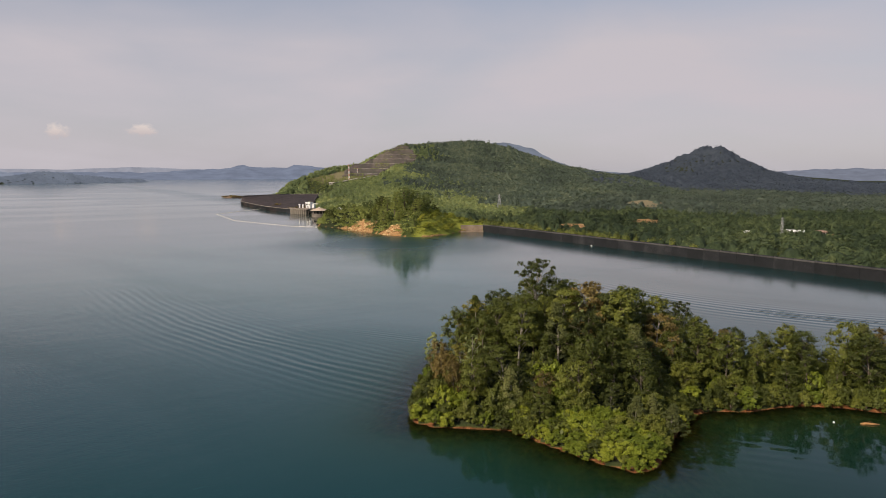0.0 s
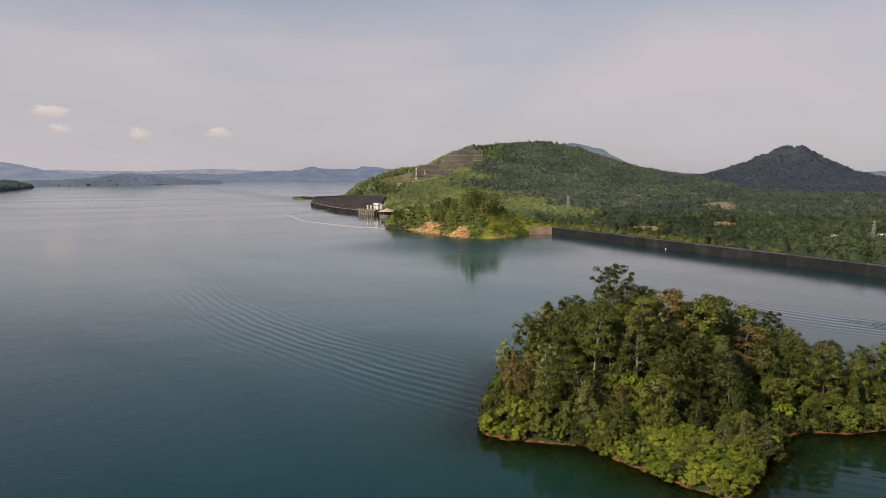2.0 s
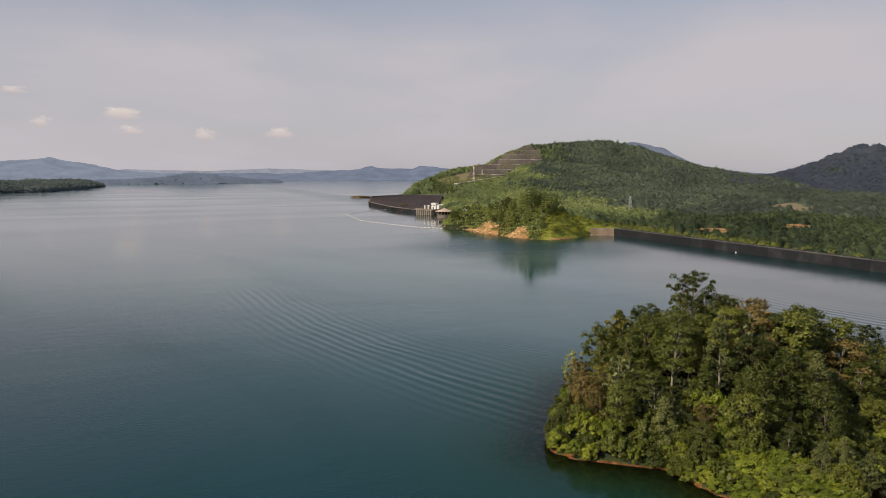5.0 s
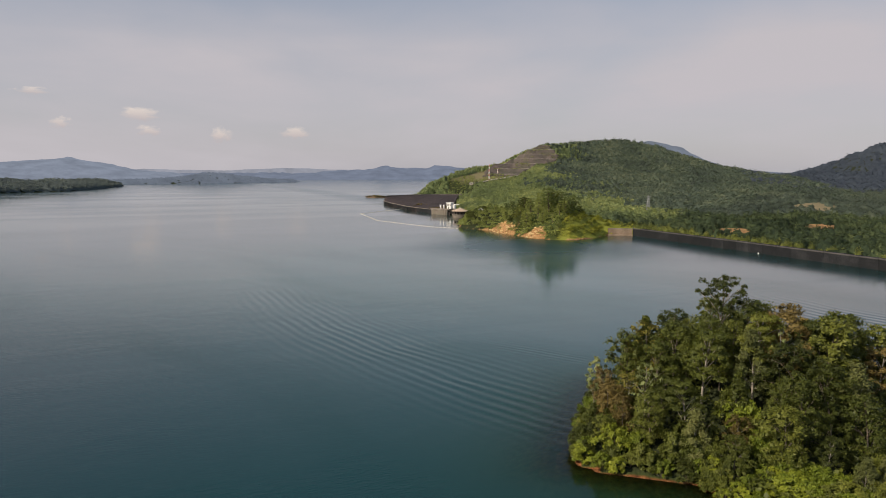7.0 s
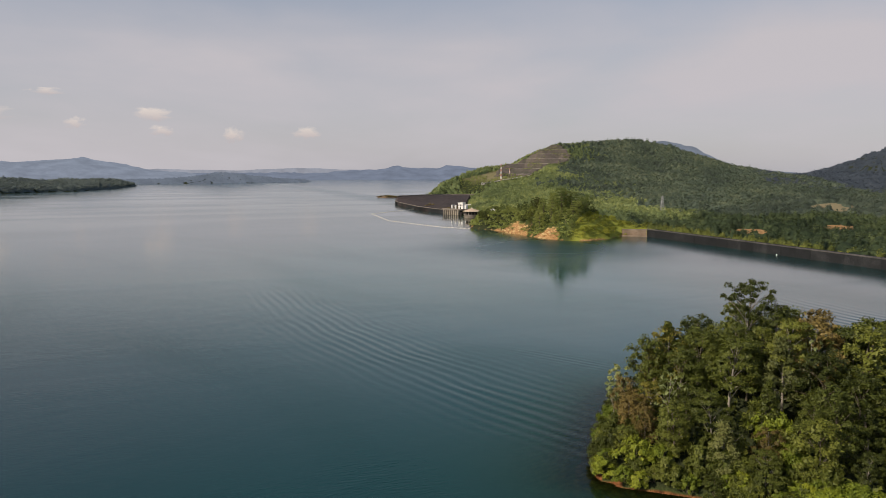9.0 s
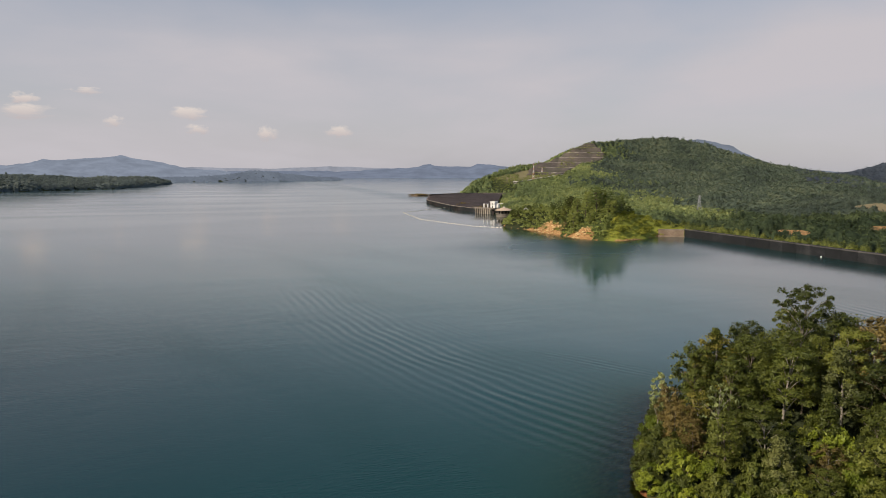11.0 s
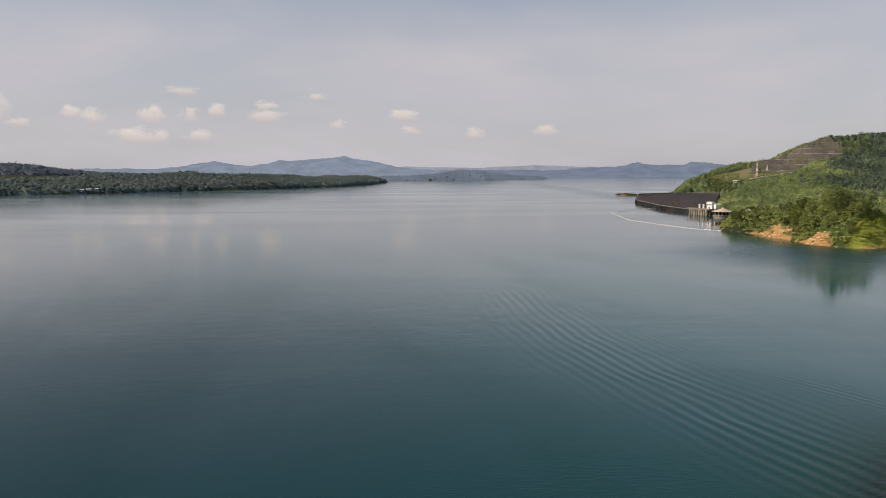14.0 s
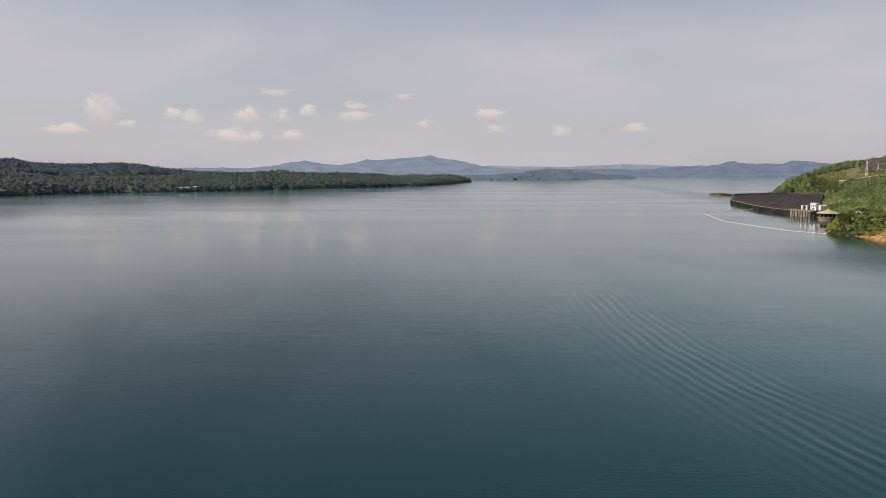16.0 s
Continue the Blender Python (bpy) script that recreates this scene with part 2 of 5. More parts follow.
def water_material():
    def build(n):
        at = coords(n)
        split = n.add("ShaderNodeSeparateXYZ", Vector=at)
        # ruffled and smooth bands
        band = n.noise(n.turned(at, (0.0024, 0.012, 1.0), 0.62), 1.0, 5, 0.55, 0.5)
        ruffle = n.between(band, 0.42, 0.58)
        tiny = n.noise(n.turned(at, (0.30, 1.0, 1.0), 0.62), 1.5, 3, 0.6, 0.3)
        swell = n.noise(n.turned(at, (0.5, 1.0, 1.0), 0.9), 0.2, 3, 0.5)
        # breeze off the headland and along the dam
        fx, fy = split.outputs["X"], split.outputs["Y"]
        off = n.math("ADD", n.math("POWER", n.math("DIVIDE", n.math("ADD", fx, 50.0), 75.0), 2.0), n.math("POWER", n.math("DIVIDE", n.math("SUBTRACT", fy, 450.0), 80.0), 2.0))
        lee = n.math("EXPONENT", n.math("MULTIPLY", off, -1.0))
        by_dam = n.math("DIVIDE", n.math("ABSOLUTE", n.math("ADD", n.math("MULTIPLY", n.math("SUBTRACT", fx, 174.6), 0.8208), n.math("MULTIPLY", n.math("SUBTRACT", fy, 298.3), 0.5712))), 60.0)
        by_dam = n.math("EXPONENT", n.math("MULTIPLY", n.math("POWER", by_dam, 2.0), -1.0))
        lee = n.math("MAXIMUM", lee, n.math("MULTIPLY", by_dam, 0.45))
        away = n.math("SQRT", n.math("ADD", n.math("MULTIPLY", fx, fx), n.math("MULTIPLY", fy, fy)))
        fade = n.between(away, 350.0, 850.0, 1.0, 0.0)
        calm = n.math("MULTIPLY", n.between(fy, 260.0, 620.0, 1.0, 0.35), fade)
        calm = n.math("MULTIPLY", calm, n.between(split.outputs["X"], -50.0, 5.0, 1.0, 0.3))
        h = n.math("MULTIPLY", tiny, n.math("MULTIPLY", n.between(ruffle, 0.0, 1.0, 0.014, 0.034), calm))
        h = n.math("MULTIPLY_ADD", swell, n.math("MULTIPLY", n.between(ruffle, 0.0, 1.0, 0.0, 0.045), fade), h)
        o, r = circle_of((-150, 290), (-76, 197), (-14, 150))
        h = n.math("MULTIPLY_ADD", wake(n, split, o, r, 3.2, 15.0, 0.36, math.atan2(197 - o[1], -76 - o[0])), 0.034, h)
        o, r = circle_of((66, 262), (95, 233), (130, 214))
        h = n.math("MULTIPLY_ADD", wake(n, split, o, r, 4.2, 12.0, 0.55, math.atan2(228 - o[1], 102 - o[0])), 0.055, h)
        o, r = circle_of((-60, 215), (-30, 196), (0, 184))
        h = n.math("MULTIPLY_ADD", wake(n, split, o, r, 2.2, 4.0, 0.5, math.atan2(196 - o[1], -30 - o[0])), 0.008, h)
        normal = bump(n, h, 1.0, 1.0)
        murk = n.noise(at, 0.012, 3, 0.5)
        body = n.mix(n.between(murk, 0.3, 0.7), (0.0014, 0.023, 0.026), (0.0022, 0.032, 0.035))
        # a teal patch in the open lake, its haze brightening put into the colour
        off = n.math("ADD", n.math("POWER", n.math("DIVIDE", n.math("ADD", fx, 90.0), 170.0), 2.0), n.math("POWER", n.math("DIVIDE", n.math("SUBTRACT", fy, 330.0), 200.0), 2.0))
        haze_patch = n.math("MULTIPLY", n.math("EXPONENT", n.math("MULTIPLY", off, -1.0)), n.math("MULTIPLY", n.math("SUBTRACT", 1.0, by_dam), n.math("MULTIPLY_ADD", lee, -0.75, 1.0)))
        body = n.mix(n.math("MULTIPLY", haze_patch, 0.9), body, (0.030, 0.108, 0.110))
        # paler and bluer with distance: haze put into the far water's colour
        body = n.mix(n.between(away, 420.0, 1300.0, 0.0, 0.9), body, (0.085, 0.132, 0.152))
        # darker water near the shore: own tone, plus lens falloff put into colour
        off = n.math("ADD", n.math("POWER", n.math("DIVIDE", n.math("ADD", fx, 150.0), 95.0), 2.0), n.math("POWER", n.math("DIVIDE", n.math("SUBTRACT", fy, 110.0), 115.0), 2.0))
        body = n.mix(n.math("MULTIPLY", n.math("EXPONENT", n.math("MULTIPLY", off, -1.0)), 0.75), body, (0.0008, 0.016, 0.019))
        # darker green towards the dam: water tone, with dark reflections put into it
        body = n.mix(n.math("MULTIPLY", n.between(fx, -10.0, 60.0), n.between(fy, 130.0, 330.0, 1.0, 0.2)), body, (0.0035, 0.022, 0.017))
        depth = n.add("ShaderNodeAttribute")
        depth.attribute_name = "depth"
        # greener in the shallows: sediment, and the trees' reflection put into the colour
        shore_green = n.math("EXPONENT", n.math("MULTIPLY", depth.outputs["Fac"], -0.16))
        body = n.mix(shore_green, body, (0.013, 0.036, 0.010))
        clear = n.math("EXPONENT", n.math("MULTIPLY", depth.outputs["Fac"], -0.5))
        rough = n.math("ADD", n.between(ruffle, 0.0, 1.0, 0.025, 0.075), n.math("MULTIPLY", n.math("MAXIMUM", lee, n.between(away, 380.0, 900.0, 0.0, 0.22)), 0.30))
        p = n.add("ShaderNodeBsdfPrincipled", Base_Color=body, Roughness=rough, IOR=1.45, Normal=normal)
        # a breeze breaks the mirror in wide patches; far gloss is raised for haze
        gust = n.noise(n.turned(at, (0.0042, 0.014, 1.0), -0.55), 1.0, 4, 0.5, 0.8)
        n.set(p, "Specular IOR Level", n.math("MULTIPLY", n.between(gust, 0.44, 0.60, 1.0, n.between(away, 500.0, 1000.0, 0.52, 0.78)), n.math("MULTIPLY_ADD", n.between(n.math("ADD", away, n.between(fx, -190.0, -20.0, 0.0, 170.0)), 290.0, 500.0), 0.70, 0.30)))
        # the bed shows through where it is shallow
        thin = n.add("ShaderNodeBsdfTransparent", Color=(0.70, 0.76, 0.36, 1))
        gloss = n.add("ShaderNodeBsdfGlossy", Roughness=rough, Normal=normal)
        fres = n.add("ShaderNodeFresnel", IOR=1.333, Normal=normal)
        shallow = n.add("ShaderNodeMixShader", _0=fres.outputs[0], _1=thin.outputs[0], _2=gloss.outputs[0])
        m = n.add("ShaderNodeMixShader", _0=n.math("MINIMUM", clear, 0.9), _1=p.outputs[0], _2=shallow.outputs[0])
        return m.outputs[0]
    return material("lake_water", build)


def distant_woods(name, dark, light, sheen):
    """Woods a long way off: haze put into bluish leaf colour and sheen."""
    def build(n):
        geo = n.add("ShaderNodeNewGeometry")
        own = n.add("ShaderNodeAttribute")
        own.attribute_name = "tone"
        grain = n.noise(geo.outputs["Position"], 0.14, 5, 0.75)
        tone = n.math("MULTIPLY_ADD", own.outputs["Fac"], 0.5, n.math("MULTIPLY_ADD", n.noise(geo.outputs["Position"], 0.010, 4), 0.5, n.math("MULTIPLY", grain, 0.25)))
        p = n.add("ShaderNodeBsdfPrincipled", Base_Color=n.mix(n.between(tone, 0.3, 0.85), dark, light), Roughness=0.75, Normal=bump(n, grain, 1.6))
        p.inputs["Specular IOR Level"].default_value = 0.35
        # bluish sheen stands in for the air between
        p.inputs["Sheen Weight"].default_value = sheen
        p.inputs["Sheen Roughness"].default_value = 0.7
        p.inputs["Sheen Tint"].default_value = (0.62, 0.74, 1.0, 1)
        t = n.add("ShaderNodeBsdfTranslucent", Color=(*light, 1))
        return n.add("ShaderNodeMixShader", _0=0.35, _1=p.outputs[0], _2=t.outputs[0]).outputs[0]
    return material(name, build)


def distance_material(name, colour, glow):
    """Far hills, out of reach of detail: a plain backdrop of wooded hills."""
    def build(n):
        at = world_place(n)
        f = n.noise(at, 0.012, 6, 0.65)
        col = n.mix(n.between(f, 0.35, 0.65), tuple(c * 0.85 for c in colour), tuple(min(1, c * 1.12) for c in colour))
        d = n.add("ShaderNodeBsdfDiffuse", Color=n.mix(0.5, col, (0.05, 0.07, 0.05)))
        # the haze over the hills is put into the colour and made to glow
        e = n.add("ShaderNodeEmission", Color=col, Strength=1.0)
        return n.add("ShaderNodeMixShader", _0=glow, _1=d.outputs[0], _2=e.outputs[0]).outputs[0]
    return material(name, build)


# ---- mesh helpers ----
def mesh_of(name, verts, faces, mat, smooth=False):
    me = bpy.data.meshes.new(name)
    me.from_pydata([tuple(map(float, v)) for v in verts], [], [tuple(map(int, f)) for f in faces])
    me.materials.append(mat)
    if smooth:
        me.shade_smooth()
    me.update()
    return me


def quads_mesh(name, verts, mat, corners=4, mats=None, index=None):
    """A mesh of loose faces, each of the same number of corners; verts is an (n * corners, 3) array."""
    me = bpy.data.meshes.new(name)
    n = len(verts)
    k = n // corners
    me.vertices.add(n)
    me.vertices.foreach_set("co", np.ascontiguousarray(verts, dtype=np.float32).ravel())
    me.loops.add(n)
    me.loops.foreach_set("vertex_index", np.arange(n, dtype=np.int32))
    me.polygons.add(k)
    me.polygons.foreach_set("loop_start", np.arange(0, n, corners, dtype=np.int32))
    for m in (mats or [mat]):
        me.materials.append(m)
    if index is not None:
        me.polygons.foreach_set("material_index", np.asarray(index, dtype=np.int32))
    me.update(calc_edges=True)
    return me


def part(name, mesh, parent, label=""):
    ob = new(name, mesh)
    ob.parent = parent
    return tagged(ob, label)


def thing(name, label, category, group="", kind="", at=(0, 0, 0), turn=0.0):
    ob = new(name)
    ob.empty_display_size = 0.5
    ob.matrix_basis = pose(*at, 0, 0, turn)
    return tagged(ob, label, category, group, kind)


def box_mesh(name, size, mat, centre=(0, 0, 0), bevel=0.0):
    bm = bmesh.new()
    bmesh.ops.create_cube(bm, size=1.0)
    bmesh.ops.scale(bm, vec=size, verts=bm.verts)
    if bevel:
        bmesh.ops.bevel(bm, geom=bm.edges[:], offset=bevel, segments=1, affect="EDGES")
    bmesh.ops.translate(bm, vec=centre, verts=bm.verts)
    me = bpy.data.meshes.new(name)
    bm.to_mesh(me)
    bm.free()
    me.materials.append(mat)
    return me


def tube(points, radii, sides=6):
    """Vertices and faces of a tapered tube along points."""
    verts, faces = [], []
    for i, p in enumerate(points):
        a, b = points[max(i - 1, 0)], points[min(i + 1, len(points) - 1)]
        q = (Vector(b) - Vector(a)).to_track_quat("Z", "Y")
        for k in range(sides):
            t = 2 * math.pi * k / sides
            verts.append(Vector(p) + q @ Vector((math.cos(t) * radii[i], math.sin(t) * radii[i], 0)))
    for i in range(len(points) - 1):
        for k in range(sides):
            a, b = i * sides + k, i * sides + (k + 1) % sides
            faces.append((a, b, b + sides, a + sides))
    faces.append(tuple(range(sides))[::-1])
    faces.append(tuple(len(verts) - sides + k for k in range(sides)))
    return verts, faces


def join(pieces):
    verts, faces = [], []
    for v, f in pieces:
        k = len(verts)
        verts += list(v)
        faces += [tuple(i + k for i in g) for g in f]
    return verts, faces


# ---- the lie of the land ----
def lattice(ix, iy, seed):
    h = np.sin(ix * 127.1 + iy * 311.7 + seed * 74.7) * 43758.5453
    return h - np.floor(h)


def fbm(x, y, size, octaves=4, seed=1.0):
    out, amp, tot = np.zeros_like(x, dtype=float), 1.0, 0.0
    for o in range(octaves):
        u, v = x / size + 17.3 * o, y / size - 9.1 * o
        iu, iv = np.floor(u), np.floor(v)
        fu, fv = u - iu, v - iv
        fu, fv = fu * fu * (3 - 2 * fu), fv * fv * (3 - 2 * fv)
        a, b = lattice(iu, iv, seed), lattice(iu + 1, iv, seed)
        c, d = lattice(iu, iv + 1, seed), lattice(iu + 1, iv + 1, seed)
        out += amp * ((a * (1 - fu) + b * fu) * (1 - fv) + (c * (1 - fu) + d * fu) * fv - 0.5)
        tot += amp
        amp, size = amp * 0.5, size * 0.5
    return out / tot


def inside_distance(x, y, poly):
    """Distance to a closed outline, positive inside."""
    d, inside = np.full_like(x, 1e9, dtype=float), np.zeros(x.shape, bool)
    for (ax, ay), (bx, by) in zip(poly, poly[1:] + poly[:1]):
        ex, ey = bx - ax, by - ay
        t = np.clip(((x - ax) * ex + (y - ay) * ey) / (ex * ex + ey * ey), 0, 1)
        d = np.minimum(d, np.hypot(x - ax - t * ex, y - ay - t * ey))
        cross = ((ay > y) != (by > y)) & (x < (bx - ax) * (y - ay) / ((by - ay) or 1e-9) + ax)
        inside ^= cross
    return np.where(inside, d, -d)


def ridge(x, y, line):
    """Distance to a ridge line and the ridge's height at the nearest place."""
    best, z = np.full_like(x, 1e9, dtype=float), np.zeros_like(x, dtype=float)
    for (ax, ay, az), (bx, by, bz) in zip(line, line[1:]):
        ex, ey = bx - ax, by - ay
        t = np.clip(((x - ax) * ex + (y - ay) * ey) / (ex * ex + ey * ey), 0, 1)
        d = np.hypot(x - ax - t * ex, y - ay - t * ey)
        near = d < best
        best, z = np.where(near, d, best), np.where(near, az + t * (bz - az), z)
    return best, z


def ridge_hill(x, y, line, run, power=1.3):
    """Height of a hill that falls off to both sides of a ridge line."""
    top = np.zeros_like(x, dtype=float)
    for (ax, ay, az), (bx, by, bz) in zip(line, line[1:]):
        ex, ey = bx - ax, by - ay
        t = np.clip(((x - ax) * ex + (y - ay) * ey) / (ex * ex + ey * ey), 0, 1)
        d = np.hypot(x - ax - t * ex, y - ay - t * ey)
        top = np.maximum(top, (az + t * (bz - az)) * np.exp(-(d / run) ** power))
    return top


def slope_of(d, z, run, power=1.25):
    """Height on a hillside that falls from z to 0 over run metres."""
    return z * np.clip(1 - (d / run) ** power, 0, 1)


ISLET = [(-6.8, 128), (-6, 124), (-2.7, 122), (5.4, 121), (11.2, 121), (15.6, 116.2), (20.0, 111.8), (24.8, 107.6), (29.6, 104.6), (33.2, 106.0),
         (36, 112.5), (40.5, 122), (44.2, 130.5), (50, 133.6), (57, 133.4), (64, 136), (70, 137), (76, 136), (83, 133.6), (96, 131),
         (118, 129), (140, 136), (148, 152), (132, 166), (104, 168), (86, 160), (72, 158), (60, 164), (46, 172), (28, 176), (10, 173),
         (-3, 165), (-5.4, 152), (-6.2, 140)]
DAM_LINE = [(8.5, 537.0), (174.6, 298.3), (270.7, 149.8)]
MAINLAND = [(270.7, 149.8), (174.6, 298.3), (8.5, 537), (-8.8, 535.5), (-18.4, 511), (-30, 494), (-46, 493), (-59, 503), (-72, 518), (-85, 535), (-97, 552),
            (-109, 566), (-126, 577), (-134, 600), (-138, 640), (-146, 690), (-160, 715), (-176, 742), (-207, 774), (-251, 829), (-300, 915), (-340, 1005),
            (-330, 1060), (-318, 1110), (-338, 1150), (-330, 1230), (-300, 1500), (-260, 2200), (-200, 3200), (0, 4300), (600, 5200), (5000, 5200), (5000, -2000),
            (900, -1500), (420, -300)]
WEST = [(-1360, 300), (-1352, 442), (-1375, 521), (-1366, 637), (-1312, 846), (-1284, 1129), (-1268, 1406), (-1400, 1700), (-1571, 1998), (-1700, 2080),
        (-2300, 2150), (-3600, 2300), (-5000, 1500), (-5000, -2500), (-1900, -1800), (-1450, -500)]
NORTH = [(-2150, 2330), (-1800, 2290), (-1620, 2480), (-1530, 2700), (-1440, 3010), (-1700, 3200), (-2300, 3100), (-2600, 2600)]
MAIN_RIDGE = [(-338, 1150, 9), (-308, 1179, 27), (-283, 1237, 42), (-254, 1295, 52), (-220, 1342, 58), (-199, 1385, 69), (-175, 1419, 88), (-144, 1453, 99), (-101, 1497, 102),
              (-55, 1549, 107), (7, 1600, 110), (70, 1599, 97), (133, 1595, 77), (194, 1569, 56), (250, 1531, 41), (298, 1472, 28)]
EAST_RIDGE = [(369, 2170, 26), (466, 2140, 33), (493, 2120, 45), (529, 2073, 66), (564, 2025, 85), (599, 2015, 100), (622, 2009, 114), (636, 2004, 112), (654, 1998, 111), (670, 1992, 114),
              (687, 1987, 105), (699, 1983, 85), (713, 1978, 70), (730, 1945, 55), (745, 1906, 50), (772, 1848, 42), (779, 1736, 29), (800, 1616, 20), (827, 1489, 16), (900, 1250, 14), (1000, 1000, 16)]
WEST_BACK = [(-2150, 300, 70), (-2021, 650, 66), (-2002, 708, 55), (-1981, 768, 53), (-1957, 829, 51), (-1922, 911, 57), (-1908, 942, 44), (-1913, 1042, 37),
             (-1904, 1160, 28), (-1880, 1300, 15)]
WEST_FRONT = [(-1560, 300, 38), (-1543, 503, 36), (-1513, 593, 25), (-1497, 757, 22), (-1487, 884, 26), (-1462, 1018, 29), (-1448, 1123, 31), (-1454, 1275, 26),
              (-1493, 1527, 17), (-1587, 1850, 16), (-1591, 1985, 4)]
NORTH_FRONT = [(-1900, 2330, 3), (-1796, 2324, 6), (-1723, 2502, 15), (-1683, 2649, 35), (-1622, 2746, 24), (-1541, 2850, 11), (-1470, 2990, 2)]
NORTH_BACK = [(-3000, 3700, 30), (-2508, 4021, 30), (-2195, 4201, 33), (-1974, 4309, 26), (-1786, 4391, 46), (-1662, 4439, 49), (-1510, 4493, 76), (-1388, 4532, 58),
              (-1269, 4567, 57), (-1211, 4583, 80), (-1038, 4625, 66), (-869, 4659, 50), (-500, 4700, 45), (0, 4750, 50)]
NORTHWEST = [(-4100, 2200, 40), (-3843, 2585, 44), (-3765, 2699, 50), (-3638, 2868, 89), (-3503, 3034, 56), (-3382, 3169, 92), (-3255, 3300, 95), (-3101, 3447, 113),
             (-2985, 3548, 94), (-2813, 3687, 50), (-2606, 3837, 27)]
BEHIND = [(-150, 2980, 120), (-16, 3000, 164), (103, 2999, 170), (222, 2993, 142), (328, 2983, 92), (432, 2970, 52), (600, 2950, 40)]
FAR_EAST = [(1500, 4270, 42), (1731, 4157, 50), (1837, 4111, 64), (1964, 4052, 64), (2086, 3991, 70), (2197, 3931, 63), (2500, 3800, 60)]
HEADLAND_TOP = [(-112, 610, 10), (-95, 590, 13), (-70, 558, 17), (-48, 540, 19), (-28, 546, 14), (-10, 560, 6)]
EMBANKMENT = [(-340, 1005), (-300, 915), (-251, 829), (-207, 774), (-176, 738), (-170, 748), (-215, 930), (-250, 1112), (-278, 1108), (-300, 1085)]


def lie(x, y):
    """Height of the ground, in metres over the lake."""
    x, y = np.asarray(x, float), np.asarray(y, float)
    wob = fbm(x, y, 14, 3, 3.0)
    h = np.full_like(x, -16.0)
    # the wooded islet
    d = inside_distance(x, y, ISLET) + wob * 1.6
    top = 8.5 * np.exp(-(((x - 20) / 30) ** 2 + ((y - 150) / 26) ** 2)) + 2.0
    isl = np.where(d > 0, 0.3 * np.clip(d / 0.7, 0, 1) + top * (1 - np.exp(-d / 9.0)), np.minimum(d * 0.22, d * 0.5 + 1.4))
    h = np.maximum(h, isl)
    # the mainland: headland, valley behind the dam, hills
    m = inside_distance(x, y, MAINLAND) + wob * 2.0
    dam, _ = ridge(x, y, [(*p, 0) for p in DAM_LINE])
    shore = np.where(m > 0, 0.5 + np.minimum(m * 0.22, 4.0), m * 0.35)
    hd, hz = ridge(x, y, HEADLAND_TOP)
    head = slope_of(hd, hz, 62, 1.6)
    md, mz = ridge(x, y, MAIN_RIDGE)
    front = (y - 1.15 * x) < 1750
    run = np.where(front, 480.0, 700.0)
    main = np.maximum(ridge_hill(x, y, MAIN_RIDGE, run * 0.33, 1.1), 0.66 * ridge_hill(x, y, MAIN_RIDGE, run * 0.66, 1.5))
    ed, ez = ridge(x, y, EAST_RIDGE)
    east = np.maximum(ridge_hill(x, y, EAST_RIDGE, 150.0, 1.0), 0.5 * ridge_hill(x, y, EAST_RIDGE, 360.0, 1.4))
    along = np.clip((y - 560) / 260 - (x - 60) / 900, 0, 1)
    valley = 0.8 + 3.0 * along + 3.0 * np.abs(fbm(x, y, 160, 3, 5.0))
    valley = valley + 12.0 * np.exp(-(((x - 195) / 50) ** 2 + ((y - 830) / 60) ** 2))
    valley = valley - 0.8 * np.exp(-(((x - 242) / 30) ** 2 + ((y - 530) / 26) ** 2)) + 4.0 * np.exp(-(((x - 150) / 22) ** 2 + ((y - 612) / 22) ** 2)) + 3.0 * np.exp(-(((x - 82) / 24) ** 2 + ((y - 570) / 18) ** 2))
    valley = np.maximum(valley, 4.4 - np.clip(dam - 9, 0, 99) * 0.5)
    inner = np.clip((m - 30) / 60.0, 0, 1)
    blend = np.clip((x + 40 - (y - 540) * 0.06) / 60, 0, 1)
    low = shore * (1 - blend) + np.where(m > 0, valley, m * 0.35) * blend
    land = np.maximum(np.maximum(low, head), np.maximum(main, east))
    land = land + inner * (8.0 * fbm(x, y, 120, 4, 2.0) + np.clip(main / 40, 0, 1) * 12 * fbm(x, y, 210, 3, 8.0)) * np.clip(np.minimum(md, ed) / 130.0, 0.15, 1)
    land = np.where(m > 30, np.maximum(land, 0.6), land)
    land = np.minimum(land, 1.2 + 0.45 * np.clip(-inside_distance(x, y, EMBANKMENT) - 3, 0, 999))
    cap = np.where(m > 0, 0.4 + m * 0.9, m * 0.45)
    near_dam = (dam < 45) & (x > 0)
    land = np.where(near_dam, np.where(inside_distance(x, y, MAINLAND) > 6.0, np.maximum(land, 0.6), -16.0), np.minimum(land, np.maximum(cap, -16)))
    h = np.where((m > 0) | ((m > -40) & ~near_dam), np.maximum(np.where(m > 0, -16, h), land), h)
    # land across the lake
    for poly, lines in ((WEST, ((WEST_BACK, 420), (WEST_FRONT, 210))), (NORTH, ((NORTH_FRONT, 260),))):
        w = inside_distance(x, y, poly) + fbm(x, y, 90, 3, 4.0) * 40
        up = np.zeros_like(x)
        for line, run in lines:
            up = np.maximum(up, ridge_hill(x, y, line, run * 0.6))
        up = up + 9 * fbm(x, y, 130, 4, 6.0) * np.clip(w / 150, 0, 1)
        z = np.where(w > 0, np.minimum(2 + w * 0.35, up + 3), w * 0.3)
        h = np.maximum(h, np.maximum(z, -16))
    return h


